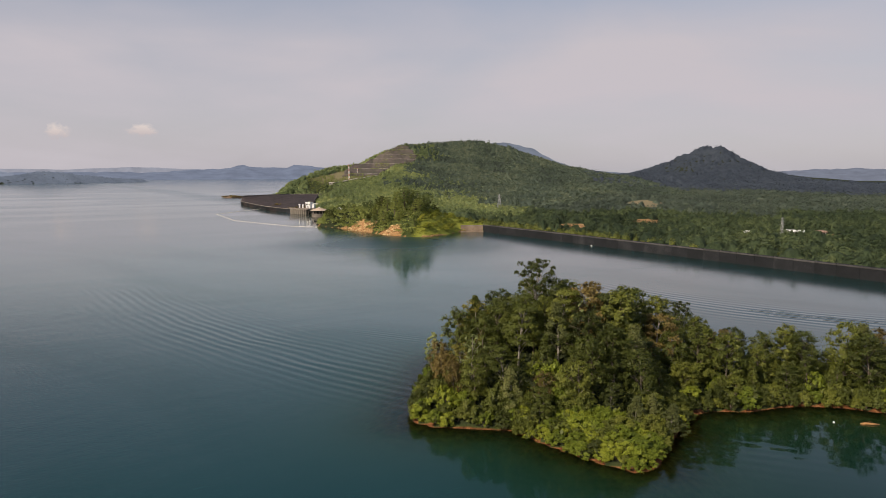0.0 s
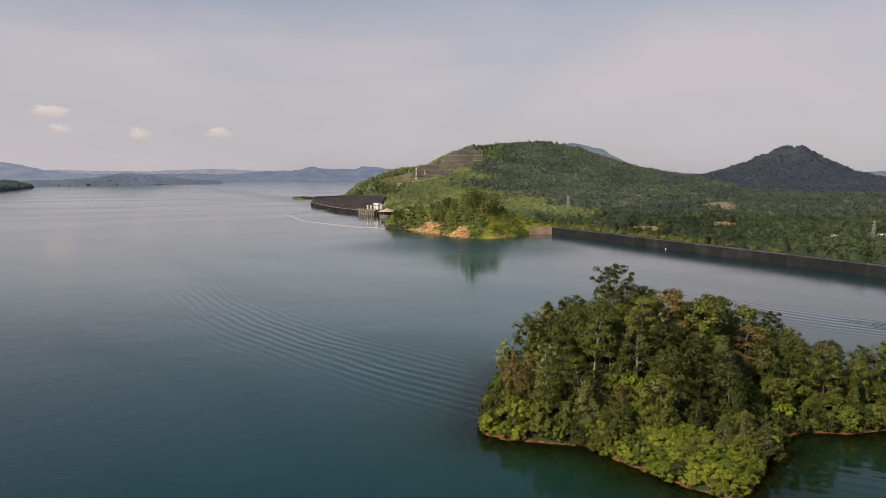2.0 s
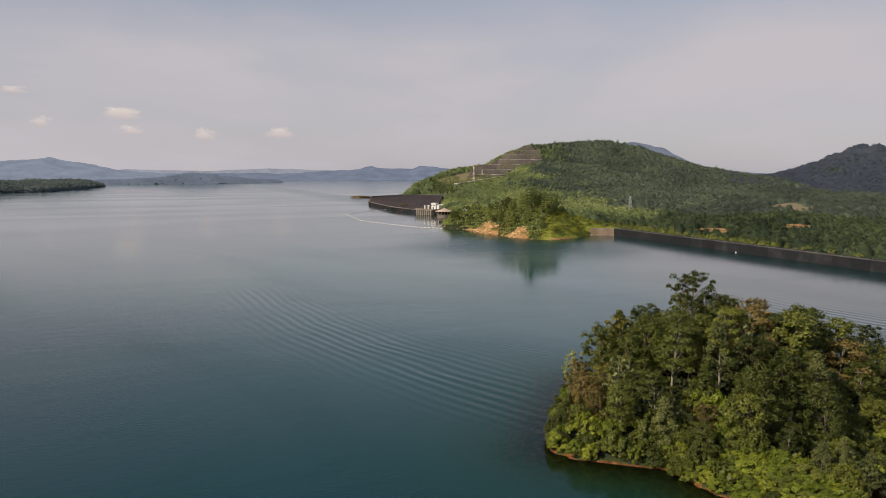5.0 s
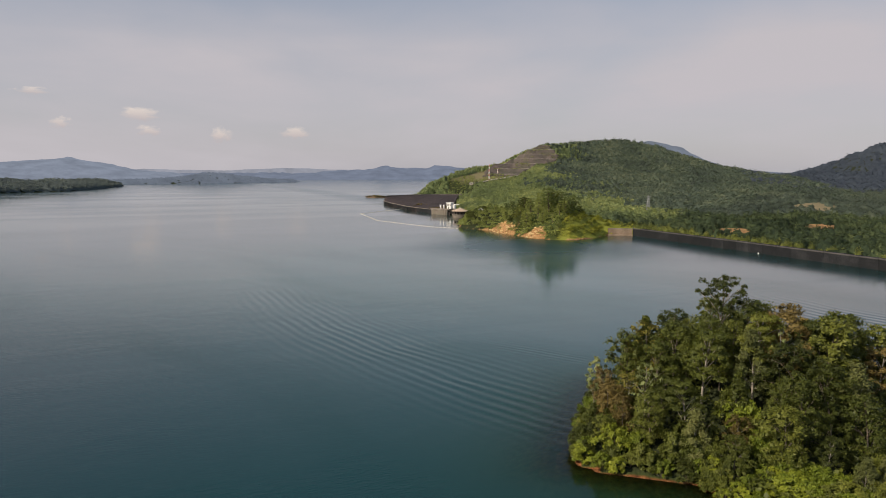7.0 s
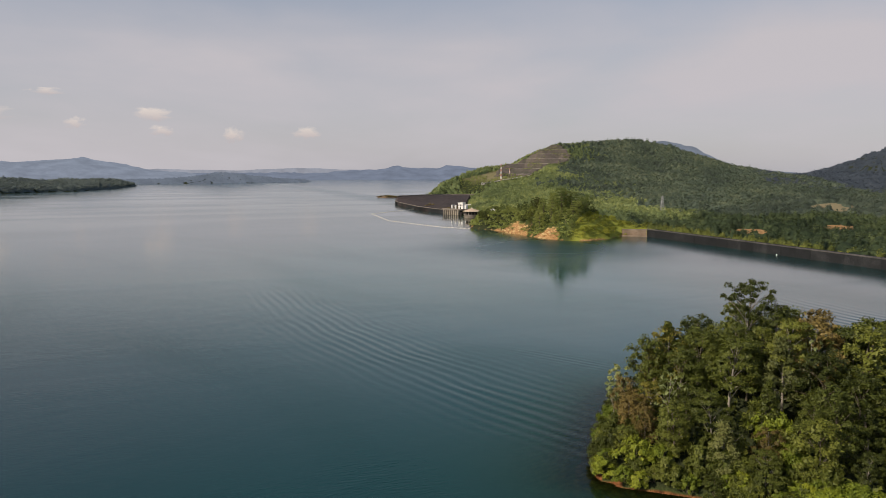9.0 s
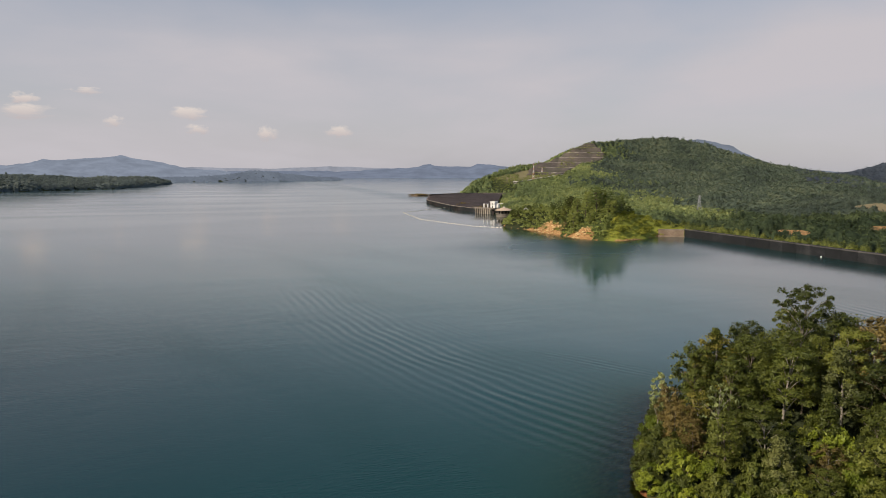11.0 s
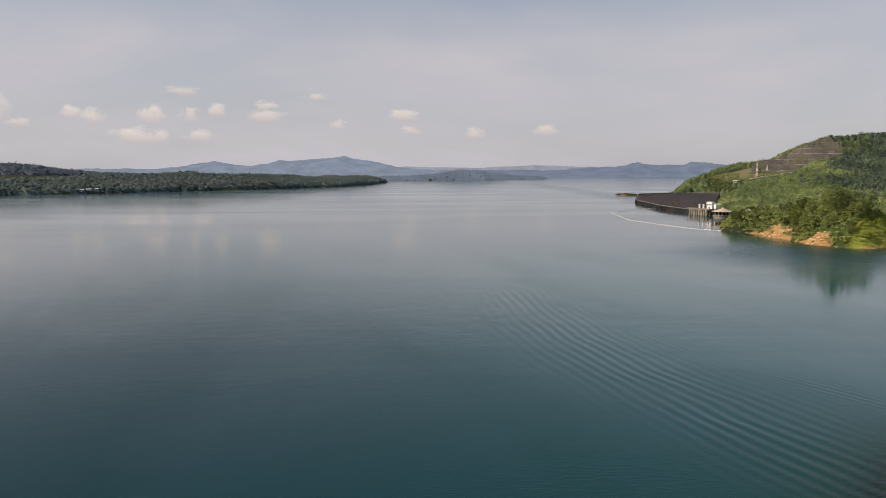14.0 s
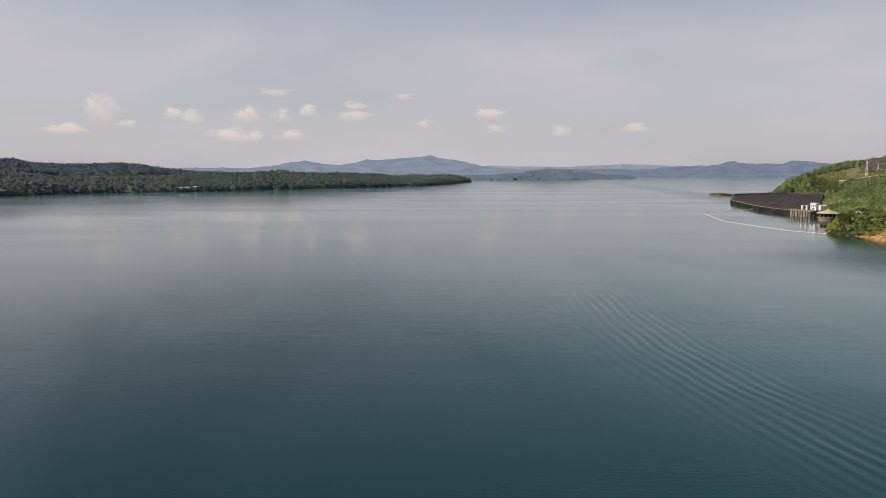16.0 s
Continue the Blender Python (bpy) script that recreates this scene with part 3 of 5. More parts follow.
def polar_sheet(rings, angles, centre=(0.0, 20.0)):
    r, a = np.meshgrid(rings, angles, indexing="ij")
    x, y = centre[0] - np.sin(a) * r, centre[1] + np.cos(a) * r
    nr, na = r.shape
    i, j = np.meshgrid(np.arange(nr - 1), np.arange(na), indexing="ij")
    k = (j + 1) % na
    faces = np.stack([i * na + j, (i + 1) * na + j, (i + 1) * na + k, i * na + k], -1).reshape(-1, 4)
    return x.ravel(), y.ravel(), faces


def sheet_mesh(name, x, y, z, faces, mat):
    me = bpy.data.meshes.new(name)
    me.vertices.add(len(x))
    me.vertices.foreach_set("co", np.stack([x, y, z], 1).astype(np.float32).ravel())
    me.loops.add(faces.size)
    me.loops.foreach_set("vertex_index", faces.astype(np.int32)[:, ::-1].ravel())
    me.polygons.add(len(faces))
    me.polygons.foreach_set("loop_start", np.arange(0, faces.size, 4, dtype=np.int32))
    me.materials.append(mat)
    me.update(calc_edges=True)
    me.shade_smooth()
    if me.polygons[0].normal.z < 0:
        me.flip_normals()
    return me


def steps(*spans):
    return np.concatenate([np.arange(a, b, s) for a, b, s in spans])


ANGLES = np.radians(steps((-38, 84, 0.52), (84, 322, 3.5)))
gx, gy, gf = polar_sheet(np.append(steps((0.01, 90, 9), (90, 190, 1.6), (190, 640, 5), (640, 2250, 16), (2250, 3150, 36), (3150, 4900, 120)), 4930), ANGLES)
gz = lie(gx, gy)
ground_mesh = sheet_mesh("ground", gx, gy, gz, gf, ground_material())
bare = ground_mesh.attributes.new("bare", "FLOAT", "POINT")
cut = (0.85 * np.exp(-(((gx + 86) / 28) ** 2 + ((gy - 538) / 20) ** 2)) + 0.85 * np.exp(-(((gx + 57) / 9) ** 2 + ((gy - 505) / 8) ** 2))) * np.clip((11 - gz) / 5, 0, 1)
clearing = 0.8 * np.exp(-(((gx - 82) / 22) ** 2 + ((gy - 562) / 14) ** 2)) + 0.75 * np.exp(-(((gx - 150) / 18) ** 2 + ((gy - 606) / 16) ** 2)) + 0.6 * np.exp(-(((gx - 252) / 18) ** 2 + ((gy - 512) / 10) ** 2))
bare.data.foreach_set("value", np.clip(np.where(np.abs(gz) < 0.5, 0.7, 0.0) * (gy < 700) * (gx > -300) + np.where((gz < -0.3) & (gx > -300), 0.6, 0) + cut + clearing, 0, 1).astype(np.float32))
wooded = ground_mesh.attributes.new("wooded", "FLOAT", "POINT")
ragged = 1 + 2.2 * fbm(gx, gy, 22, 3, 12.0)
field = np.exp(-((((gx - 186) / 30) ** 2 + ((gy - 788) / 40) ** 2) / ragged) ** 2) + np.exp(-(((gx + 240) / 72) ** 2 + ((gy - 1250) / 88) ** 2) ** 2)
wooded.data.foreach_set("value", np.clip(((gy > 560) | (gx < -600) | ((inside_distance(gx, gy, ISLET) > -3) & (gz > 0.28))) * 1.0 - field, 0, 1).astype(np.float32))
dry = ground_mesh.attributes.new("dry", "FLOAT", "POINT")
dry.data.foreach_set("value", (1.0 * np.exp(-((((gx - 186) / 28) ** 2 + ((gy - 788) / 38) ** 2) / ragged) ** 2) + 0.62 * np.exp(-(((gx + 250) / 70) ** 2 + ((gy - 1245) / 85) ** 2) ** 2)).astype(np.float32))
lush = ground_mesh.attributes.new("lush", "FLOAT", "POINT")
lush.data.foreach_set("value", (np.clip((gx + 42 - (gy - 500) * 0.18) / 6, 0, 1) * np.clip((18 - gx) / 8, 0, 1) * (gy > 480) * (gy < 600) + 0.12 * np.exp(-(((gx + 240) / 72) ** 2 + ((gy - 1250) / 88) ** 2) ** 2)).astype(np.float32))
tagged(new("ground", ground_mesh), "rolling land with grass and orange earth round the lake", "ground", kind="structure")

wx, wy, wf = polar_sheet(np.append(steps((0.01, 90, 9), (90, 190, 2.2), (190, 640, 14), (640, 4900, 90)), 4930), np.radians(steps((-38, 84, 0.7), (84, 322, 7))))
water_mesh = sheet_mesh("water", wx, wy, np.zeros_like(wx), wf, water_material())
depth = water_mesh.attributes.new("depth", "FLOAT", "POINT")
depth.data.foreach_set("value", np.clip(-lie(wx, wy), 0, 16).astype(np.float32))
tagged(new("water", water_mesh), "calm green lake water with faint curved ripples", "water", kind="structure")

# ---- far ranges, out of reach ----
def range_backdrop(line, run, mat, seed, rough=5.0):
    """A far wooded range: a ridge with uneven crest, falling off to both sides."""
    pts = []
    for (ax, ay, az), (bx, by, bz) in zip(line, line[1:]):
        k = max(2, int(math.hypot(bx - ax, by - ay) / 14))
        pts += [(ax + (bx - ax) * i / k, ay + (by - ay) * i / k, az + (bz - az) * i / k) for i in range(k)]
    pts.append(line[-1])
    p = np.array(pts)
    away = np.stack([p[:, 0], p[:, 1] - 20], 1)
    away /= np.linalg.norm(away, axis=1)[:, None]
    rows = []
    for f in (-1.0, -0.72, -0.45, -0.2, 0.0, 0.35):
        q = p[:, :2] + away * run * f
        z = p[:, 2] * (1 - abs(f) ** 1.2) + (fbm(q[:, 0], q[:, 1], 70, 4, seed) * rough * 4 + fbm(q[:, 0], q[:, 1], 24, 2, seed + 3) * rough) * (1 - abs(f))
        rows.append(np.column_stack([q, np.where(abs(f) == 1.0, -2.0, z)]))
    n = len(p)
    verts = np.concatenate(rows)
    faces = [(r * n + i, r * n + i + 1, (r + 1) * n + i + 1, (r + 1) * n + i) for r in range(len(rows) - 1) for i in range(n - 1)]
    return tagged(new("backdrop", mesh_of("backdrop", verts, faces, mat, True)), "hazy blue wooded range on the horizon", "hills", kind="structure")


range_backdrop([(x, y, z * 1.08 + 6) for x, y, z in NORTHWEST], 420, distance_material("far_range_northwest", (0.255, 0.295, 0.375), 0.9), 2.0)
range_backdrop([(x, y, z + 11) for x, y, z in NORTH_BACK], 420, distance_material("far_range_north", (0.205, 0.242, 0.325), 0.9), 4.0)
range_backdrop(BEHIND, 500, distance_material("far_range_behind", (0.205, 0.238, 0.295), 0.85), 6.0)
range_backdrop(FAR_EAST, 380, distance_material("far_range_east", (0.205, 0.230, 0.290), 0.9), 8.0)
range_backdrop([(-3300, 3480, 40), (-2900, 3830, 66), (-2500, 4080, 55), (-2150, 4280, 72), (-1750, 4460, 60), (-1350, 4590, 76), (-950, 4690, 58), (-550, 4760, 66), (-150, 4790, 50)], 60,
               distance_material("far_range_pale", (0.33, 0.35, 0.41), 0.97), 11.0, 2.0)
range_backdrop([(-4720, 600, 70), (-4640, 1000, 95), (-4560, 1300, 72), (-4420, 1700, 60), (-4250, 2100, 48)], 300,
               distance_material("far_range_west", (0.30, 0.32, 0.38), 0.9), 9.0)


# ---- woods seen from afar ----
def clump_cards(rng, x, y, z, radius, tall, cards, card):
    """Crowns made of small leafy faces: centre, spread and height given tree by tree."""
    n = len(x)
    w = rng.normal(size=(n, cards, 3))
    w /= np.linalg.norm(w, axis=2)[:, :, None]
    w[:, :, 2] = np.where(w[:, :, 2] < -0.45, -w[:, :, 2], w[:, :, 2])
    reach = rng.uniform(0.55, 1.08, (n, cards))
    lump = 1 + 0.28 * np.sin(w[:, :, 0] * 5 + rng.uniform(0, 6, (n, 1))) * np.cos(w[:, :, 1] * 4 + rng.uniform(0, 6, (n, 1)))
    c = np.empty((n, cards, 3))
    c[:, :, 0] = x[:, None] + w[:, :, 0] * reach * lump * radius[:, None]
    c[:, :, 1] = y[:, None] + w[:, :, 1] * reach * lump * radius[:, None]
    c[:, :, 2] = z[:, None] + tall[:, None] * (0.56 + 0.44 * w[:, :, 2] * reach * lump)
    nor = w + rng.normal(scale=0.3, size=w.shape)
    nor[:, :, 2] += 0.25
    nor /= np.linalg.norm(nor, axis=2)[:, :, None]
    u = np.cross(nor, rng.normal(size=w.shape))
    u /= np.linalg.norm(u, axis=2)[:, :, None]
    v = np.cross(nor, u)
    s = rng.uniform(0.6, 1.3, (n, cards, 1)) * card * radius[:, None, None]
    sag = nor * s * 0.28
    quad = np.stack([c - u * s, c - v * s * 0.8 - sag, c + u * s * 1.1, c + v * s * 0.8 - sag], 2)
    return quad.reshape(-1, 3)


def scatter(rng, x0, x1, y0, y1, gap):
    x, y = np.meshgrid(np.arange(x0, x1, gap), np.arange(y0, y1, gap))
    return (x.ravel() + rng.uniform(-0.5, 0.5, x.size) * gap, y.ravel() + rng.uniform(-0.5, 0.5, x.size) * gap)


TERRACE = [(-143, 1446), (-128, 1430), (-118, 1408), (-120, 1380), (-155, 1342), (-162, 1300), (-178, 1244), (-236, 1236), (-240, 1300), (-222, 1352), (-202, 1392), (-178, 1424), (-160, 1444)]


def in_view(x, y):
    """Inside the fan of country that is open to the lake's side of the dam."""
    side = np.degrees(np.arctan2(x - 5, np.maximum(y, 1)))
    return side < 33


def mixed_mesh(name, verts, quads, tris, mat, tone):
    """One mesh of four- and three-cornered faces with a tone for every corner point."""
    me = bpy.data.meshes.new(name)
    me.vertices.add(len(verts))
    me.vertices.foreach_set("co", verts.astype(np.float32).ravel())
    loops = np.concatenate([quads.ravel(), tris.ravel()]).astype(np.int32)
    me.loops.add(len(loops))
    me.loops.foreach_set("vertex_index", loops)
    starts = np.concatenate([np.arange(len(quads)) * 4, len(quads) * 4 + np.arange(len(tris)) * 3]).astype(np.int32)
    me.polygons.add(len(starts))
    me.polygons.foreach_set("loop_start", starts)
    me.materials.append(mat)
    me.update(calc_edges=True)
    smooth = np.zeros(len(starts), bool)
    smooth[:len(quads)] = True
    me.polygons.foreach_set("use_smooth", smooth)
    at = me.attributes.new("tone", "FLOAT", "POINT")
    at.data.foreach_set("value", tone.astype(np.float32))
    return me


def woods(name, label, x, y, mat, size, tall, step, sprays, leaf, seed, light=0.2, rough_top=1.6, ruffle=0.42, fill=0.74):
    """A forest in one mesh: a closed, shaded canopy of lobed crowns, and the sprays of leaves that stand out of it."""
    rng = np.random.default_rng(seed)
    n = len(x)
    stand = 1 + 0.8 * fbm(x, y, 60, 3, seed + 0.5)
    radius, height = rng.uniform(*size, n) * stand, rng.uniform(*tall, n) * stand
    big = rng.random(n) < 0.08
    radius, height = np.where(big, radius * 1.15, radius), np.where(big, height * 1.35, height)
    patch = fbm(x, y, 90, 3, seed * 1.0) + rng.uniform(-0.25, 0.25, n)
    tone = rng.uniform(0.0, 0.6, n) + np.where(patch > np.quantile(patch, 1 - light), 0.36, 0.0)
    # crowns of a main dome and side lobes
    lx, ly, lr, lh, lt = [x], [y], [radius], [height], [tone]
    for k in range(3):
        a, q = rng.uniform(0, 2 * math.pi, n), rng.uniform(0.45, 0.9, n)
        lx.append(x + np.cos(a) * q * radius)
        ly.append(y + np.sin(a) * q * radius)
        lr.append(radius * rng.uniform(0.38, 0.62, n))
        lh.append(height * rng.uniform(0.55, 1.05, n))
        lt.append(tone + rng.uniform(-0.12, 0.12, n))
    lobes = [np.stack(v, 1) for v in (lx, ly, lr, lh)]
    lx, ly, lr, lh, lt = (np.concatenate(v) for v in (lx, ly, lr, lh, lt))
    x0, y0 = lx.min() - 12, ly.min() - 12
    nx, ny = int((lx.max() - x0 + 12) / step) + 2, int((ly.max() - y0 + 12) / step) + 2
    reach = int(math.ceil(lr.max() / step))
    cells, hs, ts = [], [], []
    ci, cj = np.round((lx - x0) / step).astype(int), np.round((ly - y0) / step).astype(int)
    for di in range(-reach, reach + 1):
        for dj in range(-reach, reach + 1):
            i, j = ci + di, cj + dj
            d = np.hypot(x0 + i * step - lx, y0 + j * step - ly) / lr
            ok = (d < 1) & (i >= 0) & (j >= 0) & (i < nx) & (j < ny)
            cells.append((i * ny + j)[ok])
            hs.append((lh * (0.78 - fill + fill * np.sqrt(np.maximum(0, 1 - d * d))))[ok])
            ts.append(lt[ok])
    cells, hs, ts = np.concatenate(cells), np.concatenate(hs), np.concatenate(ts)
    order = np.argsort(hs, kind="stable")
    top, tint = np.full(nx * ny, -1.0), np.zeros(nx * ny)
    top[cells[order]], tint[cells[order]] = hs[order], ts[order]
    gi, gj = np.meshgrid(np.arange(nx), np.arange(ny), indexing="ij")
    grid = (gi * ny + gj)
    full = top.reshape(nx, ny) > 0
    near = full[:-1, :-1] | full[1:, :-1] | full[:-1, 1:] | full[1:, 1:]
    q = np.stack([grid[:-1, :-1][near], grid[1:, :-1][near], grid[1:, 1:][near], grid[:-1, 1:][near]], 1)
    used, q = np.unique(q, return_inverse=True)
    q = q.reshape(-1, 4)
    vx = x0 + (used // ny) * step + rng.uniform(-0.34, 0.34, len(used)) * step
    vy = y0 + (used % ny) * step + rng.uniform(-0.34, 0.34, len(used)) * step
    vz = lie(vx, vy) + np.where(top[used] > 0, top[used] + rng.uniform(-0.5, 0.5, len(used)) * rough_top, -1.2)
    # the canopy below the sprays is darkened: shade between crowns put into tone
    verts, tone_v = np.column_stack([vx, vy, vz]), tint[used] * 0.6
    # sprays of leaves over every lobe
    row = np.arange(n)[:, None]
    pick = np.where(rng.random((n, sprays)) < 0.45, 0, rng.integers(1, 4, (n, sprays)))
    sx, sy, sr, sh = (v[row, pick] for v in lobes)
    a, d = rng.uniform(0, 2 * math.pi, (n, sprays)), np.sqrt(rng.uniform(0, 1, (n, sprays)))
    rise = np.sqrt(np.maximum(0.0, 1 - d * d))
    out = rng.uniform(0.84, 1.1, (n, sprays))
    at = np.stack([sx + np.cos(a) * d * sr * out, sy + np.sin(a) * d * sr * out,
                   lie(x, y)[:, None] + sh * (0.26 + 0.74 * rise) * out], 2)
    nor = np.stack([np.cos(a) * d, np.sin(a) * d, rise + 0.3], 2) + rng.normal(scale=ruffle, size=(n, sprays, 3))
    nor /= np.linalg.norm(nor, axis=2)[:, :, None]
    u = np.cross(nor, rng.normal(size=nor.shape))
    u /= np.linalg.norm(u, axis=2)[:, :, None]
    v = np.cross(nor, u)
    k = rng.uniform(0.55, 1.45, (n, sprays, 1)) * leaf
    tri = np.stack([at - u * k - v * k * 0.6, at + u * k * 1.1 - v * k * 0.3, at + v * k], 2).reshape(-1, 3)
    tris = np.arange(len(tri)).reshape(-1, 3) + len(verts)
    verts, tone_v = np.concatenate([verts, tri]), np.concatenate([tone_v, np.repeat((tone[:, None] + rng.uniform(-0.2, 0.25, (n, sprays))).ravel(), 3)])
    return tagged(new(name, mixed_mesh(name, verts, q, tris, mat, tone_v)), label, "forest", kind="stuff")


rng = np.random.default_rng(11)


def open_land(x, y, spare=0.0):
    m = inside_distance(x, y, MAINLAND)
    dam, _ = ridge(x, y, [(*p, 0) for p in DAM_LINE])
    ok = (m > 4) & (dam > np.where(x < 110, 33, 16)) & in_view(x, y) & (inside_distance(x, y, EMBANKMENT) < -4)
    for cx, cy, rx, ry in ((80, 548, 20, 22), (148, 590, 12, 18), (186, 788, 19, 25), (238, 497, 24, 36), (27, 760, 5, 5), (-119, 628, 9, 9), (-150, 700, 18, 12)):
        ok &= ((x - cx) / rx) ** 2 + ((y - cy) / ry) ** 2 > 1 + 2.2 * fbm(x, y, 22, 3, 12.0)
    return ok


hx, hy = scatter(rng, -350, 340, 640, 1650, 4.9)
behind_crest = (hy > np.interp(hx, [p[0] for p in MAIN_RIDGE], [p[1] for p in MAIN_RIDGE]) + 40)
ok = open_land(hx, hy) & ~behind_crest & (inside_distance(hx, hy, TERRACE) < 1) & ~((hx > 0.35 * (hy - 640) + 40) & (hy < 1100))
crest, _ = ridge(hx, hy, MAIN_RIDGE)
ok &= (((hx + 245) / 74) ** 2 + ((hy - 1240) / 92) ** 2 > 1 + 2.4 * fbm(hx, hy, 40, 3, 17.0)) | (crest < 16)
low = ok & ((hy + 2.2 * np.maximum(hx + 20, 0) + rng.normal(0, 55, len(hx)) < 960 + 420 * fbm(hx, hy, 150, 4, 15.0)) | (hx + rng.normal(0, 22, len(hx)) < -95 + 180 * fbm(hx, hy, 90, 4, 18.0) - 0.12 * (hy - 1250)))
woods("hill_forest", "green young woods on the foot and the cleared side of the hill", hx[low], hy[low], LEAF["slope"], (1.3, 3.1), (3.2, 6.6), 2.2, 30, 0.78, 27, 0.24, 1.6, 0.5)
ok &= ~low
woods("hill_forest", "dense green forest over the hill behind the lake", hx[ok], hy[ok], LEAF["far"], (2.0, 3.9), (4.6, 8.4), 2.7, 23, 1.05, 21, 0.18, 1.6, 0.5)
ox, oy = scatter(rng, -340, -150, 1130, 1350, 5.2)
open_slope = (((ox + 245) / 84) ** 2 + ((oy - 1240) / 104) ** 2 < 1) & (inside_distance(ox, oy, TERRACE) < 0) & (lie(ox, oy) > 12) & (fbm(ox, oy, 34, 3, 19.0) > -0.16)
ox, oy = ox[open_slope], oy[open_slope]
tagged(new("bank_scrub", quads_mesh("bank_scrub", clump_cards(rng, ox, oy, lie(ox, oy) - 0.4, rng.uniform(0.8, 2.3, len(ox)), rng.uniform(1.2, 4.0, len(ox)), 26, 0.3), LEAF["head"])),
       "scattered green bushes on the open grassy hillside", "scrub", kind="stuff")
vx, vy = scatter(rng, 0, 760, 250, 1300, 6.0)
low_land = open_land(vx, vy) & ((vx > 0.35 * (vy - 640) + 40) | (vy < 640)) & (vx > -20)
edge = 690 + 60 * fbm(vx, vy, 120, 3, 7.0) * 4
ok = low_land & (vy < edge) & (rng.random(len(vx)) < 0.93)
woods("valley_trees", "mixed scrub and young trees in the valley behind the dam", vx[ok], vy[ok], LEAF["valley"], (1.2, 4.0), (1.8, 8.2), 2.0, 56, 0.54, 22, 0.30, 1.6, 0.5)
fringe, _ = ridge(vx, vy, [(*p, 0) for p in DAM_LINE])
ok = (fringe < 34) & (fringe > 12) & (vx > -12) & (vx < 175) & (inside_distance(vx, vy, MAINLAND) > 4) & (rng.random(len(vx)) < np.clip(1.25 - vx / 150, 0.25, 1))
woods("bank_scrub", "bright yellow-green scrub along the back of the dam", vx[ok], vy[ok], LEAF["bank"], (1.2, 2.6), (1.8, 5.2), 1.6, 60, 0.42, 28, 0.4)
ok = low_land & (vy >= edge)
woods("valley_forest", "dense dark forest at the far end of the valley", vx[ok], vy[ok], LEAF["vale"], (2.2, 4.4), (3.5, 8.5), 3.2, 34, 0.66, 26, 0.12, 1.6, 0.34)
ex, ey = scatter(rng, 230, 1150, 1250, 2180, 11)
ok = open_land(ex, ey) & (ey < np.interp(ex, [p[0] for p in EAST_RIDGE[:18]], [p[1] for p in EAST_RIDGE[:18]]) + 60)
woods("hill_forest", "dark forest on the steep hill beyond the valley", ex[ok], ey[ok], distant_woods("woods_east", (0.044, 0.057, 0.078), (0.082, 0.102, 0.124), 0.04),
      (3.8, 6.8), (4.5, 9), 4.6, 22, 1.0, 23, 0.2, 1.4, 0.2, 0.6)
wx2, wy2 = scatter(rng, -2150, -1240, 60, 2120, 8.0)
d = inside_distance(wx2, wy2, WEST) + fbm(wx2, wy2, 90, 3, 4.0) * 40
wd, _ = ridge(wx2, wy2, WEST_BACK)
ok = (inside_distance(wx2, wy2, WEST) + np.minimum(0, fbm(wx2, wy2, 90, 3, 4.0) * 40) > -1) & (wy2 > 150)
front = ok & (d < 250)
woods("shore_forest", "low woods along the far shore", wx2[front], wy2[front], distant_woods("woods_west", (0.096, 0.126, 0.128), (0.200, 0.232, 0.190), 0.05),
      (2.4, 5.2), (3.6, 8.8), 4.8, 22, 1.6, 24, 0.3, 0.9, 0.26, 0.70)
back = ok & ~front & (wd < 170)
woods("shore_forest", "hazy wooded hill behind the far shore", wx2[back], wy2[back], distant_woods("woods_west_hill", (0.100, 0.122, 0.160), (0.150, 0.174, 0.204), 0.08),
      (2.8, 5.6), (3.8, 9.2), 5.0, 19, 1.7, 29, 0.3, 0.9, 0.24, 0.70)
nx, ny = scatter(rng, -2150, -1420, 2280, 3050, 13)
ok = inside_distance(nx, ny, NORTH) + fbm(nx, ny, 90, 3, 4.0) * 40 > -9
# the cape takes the glowing far-hill colour, haze included
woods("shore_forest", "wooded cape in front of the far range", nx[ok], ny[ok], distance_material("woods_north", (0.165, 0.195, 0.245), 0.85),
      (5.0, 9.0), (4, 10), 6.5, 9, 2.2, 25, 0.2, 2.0)


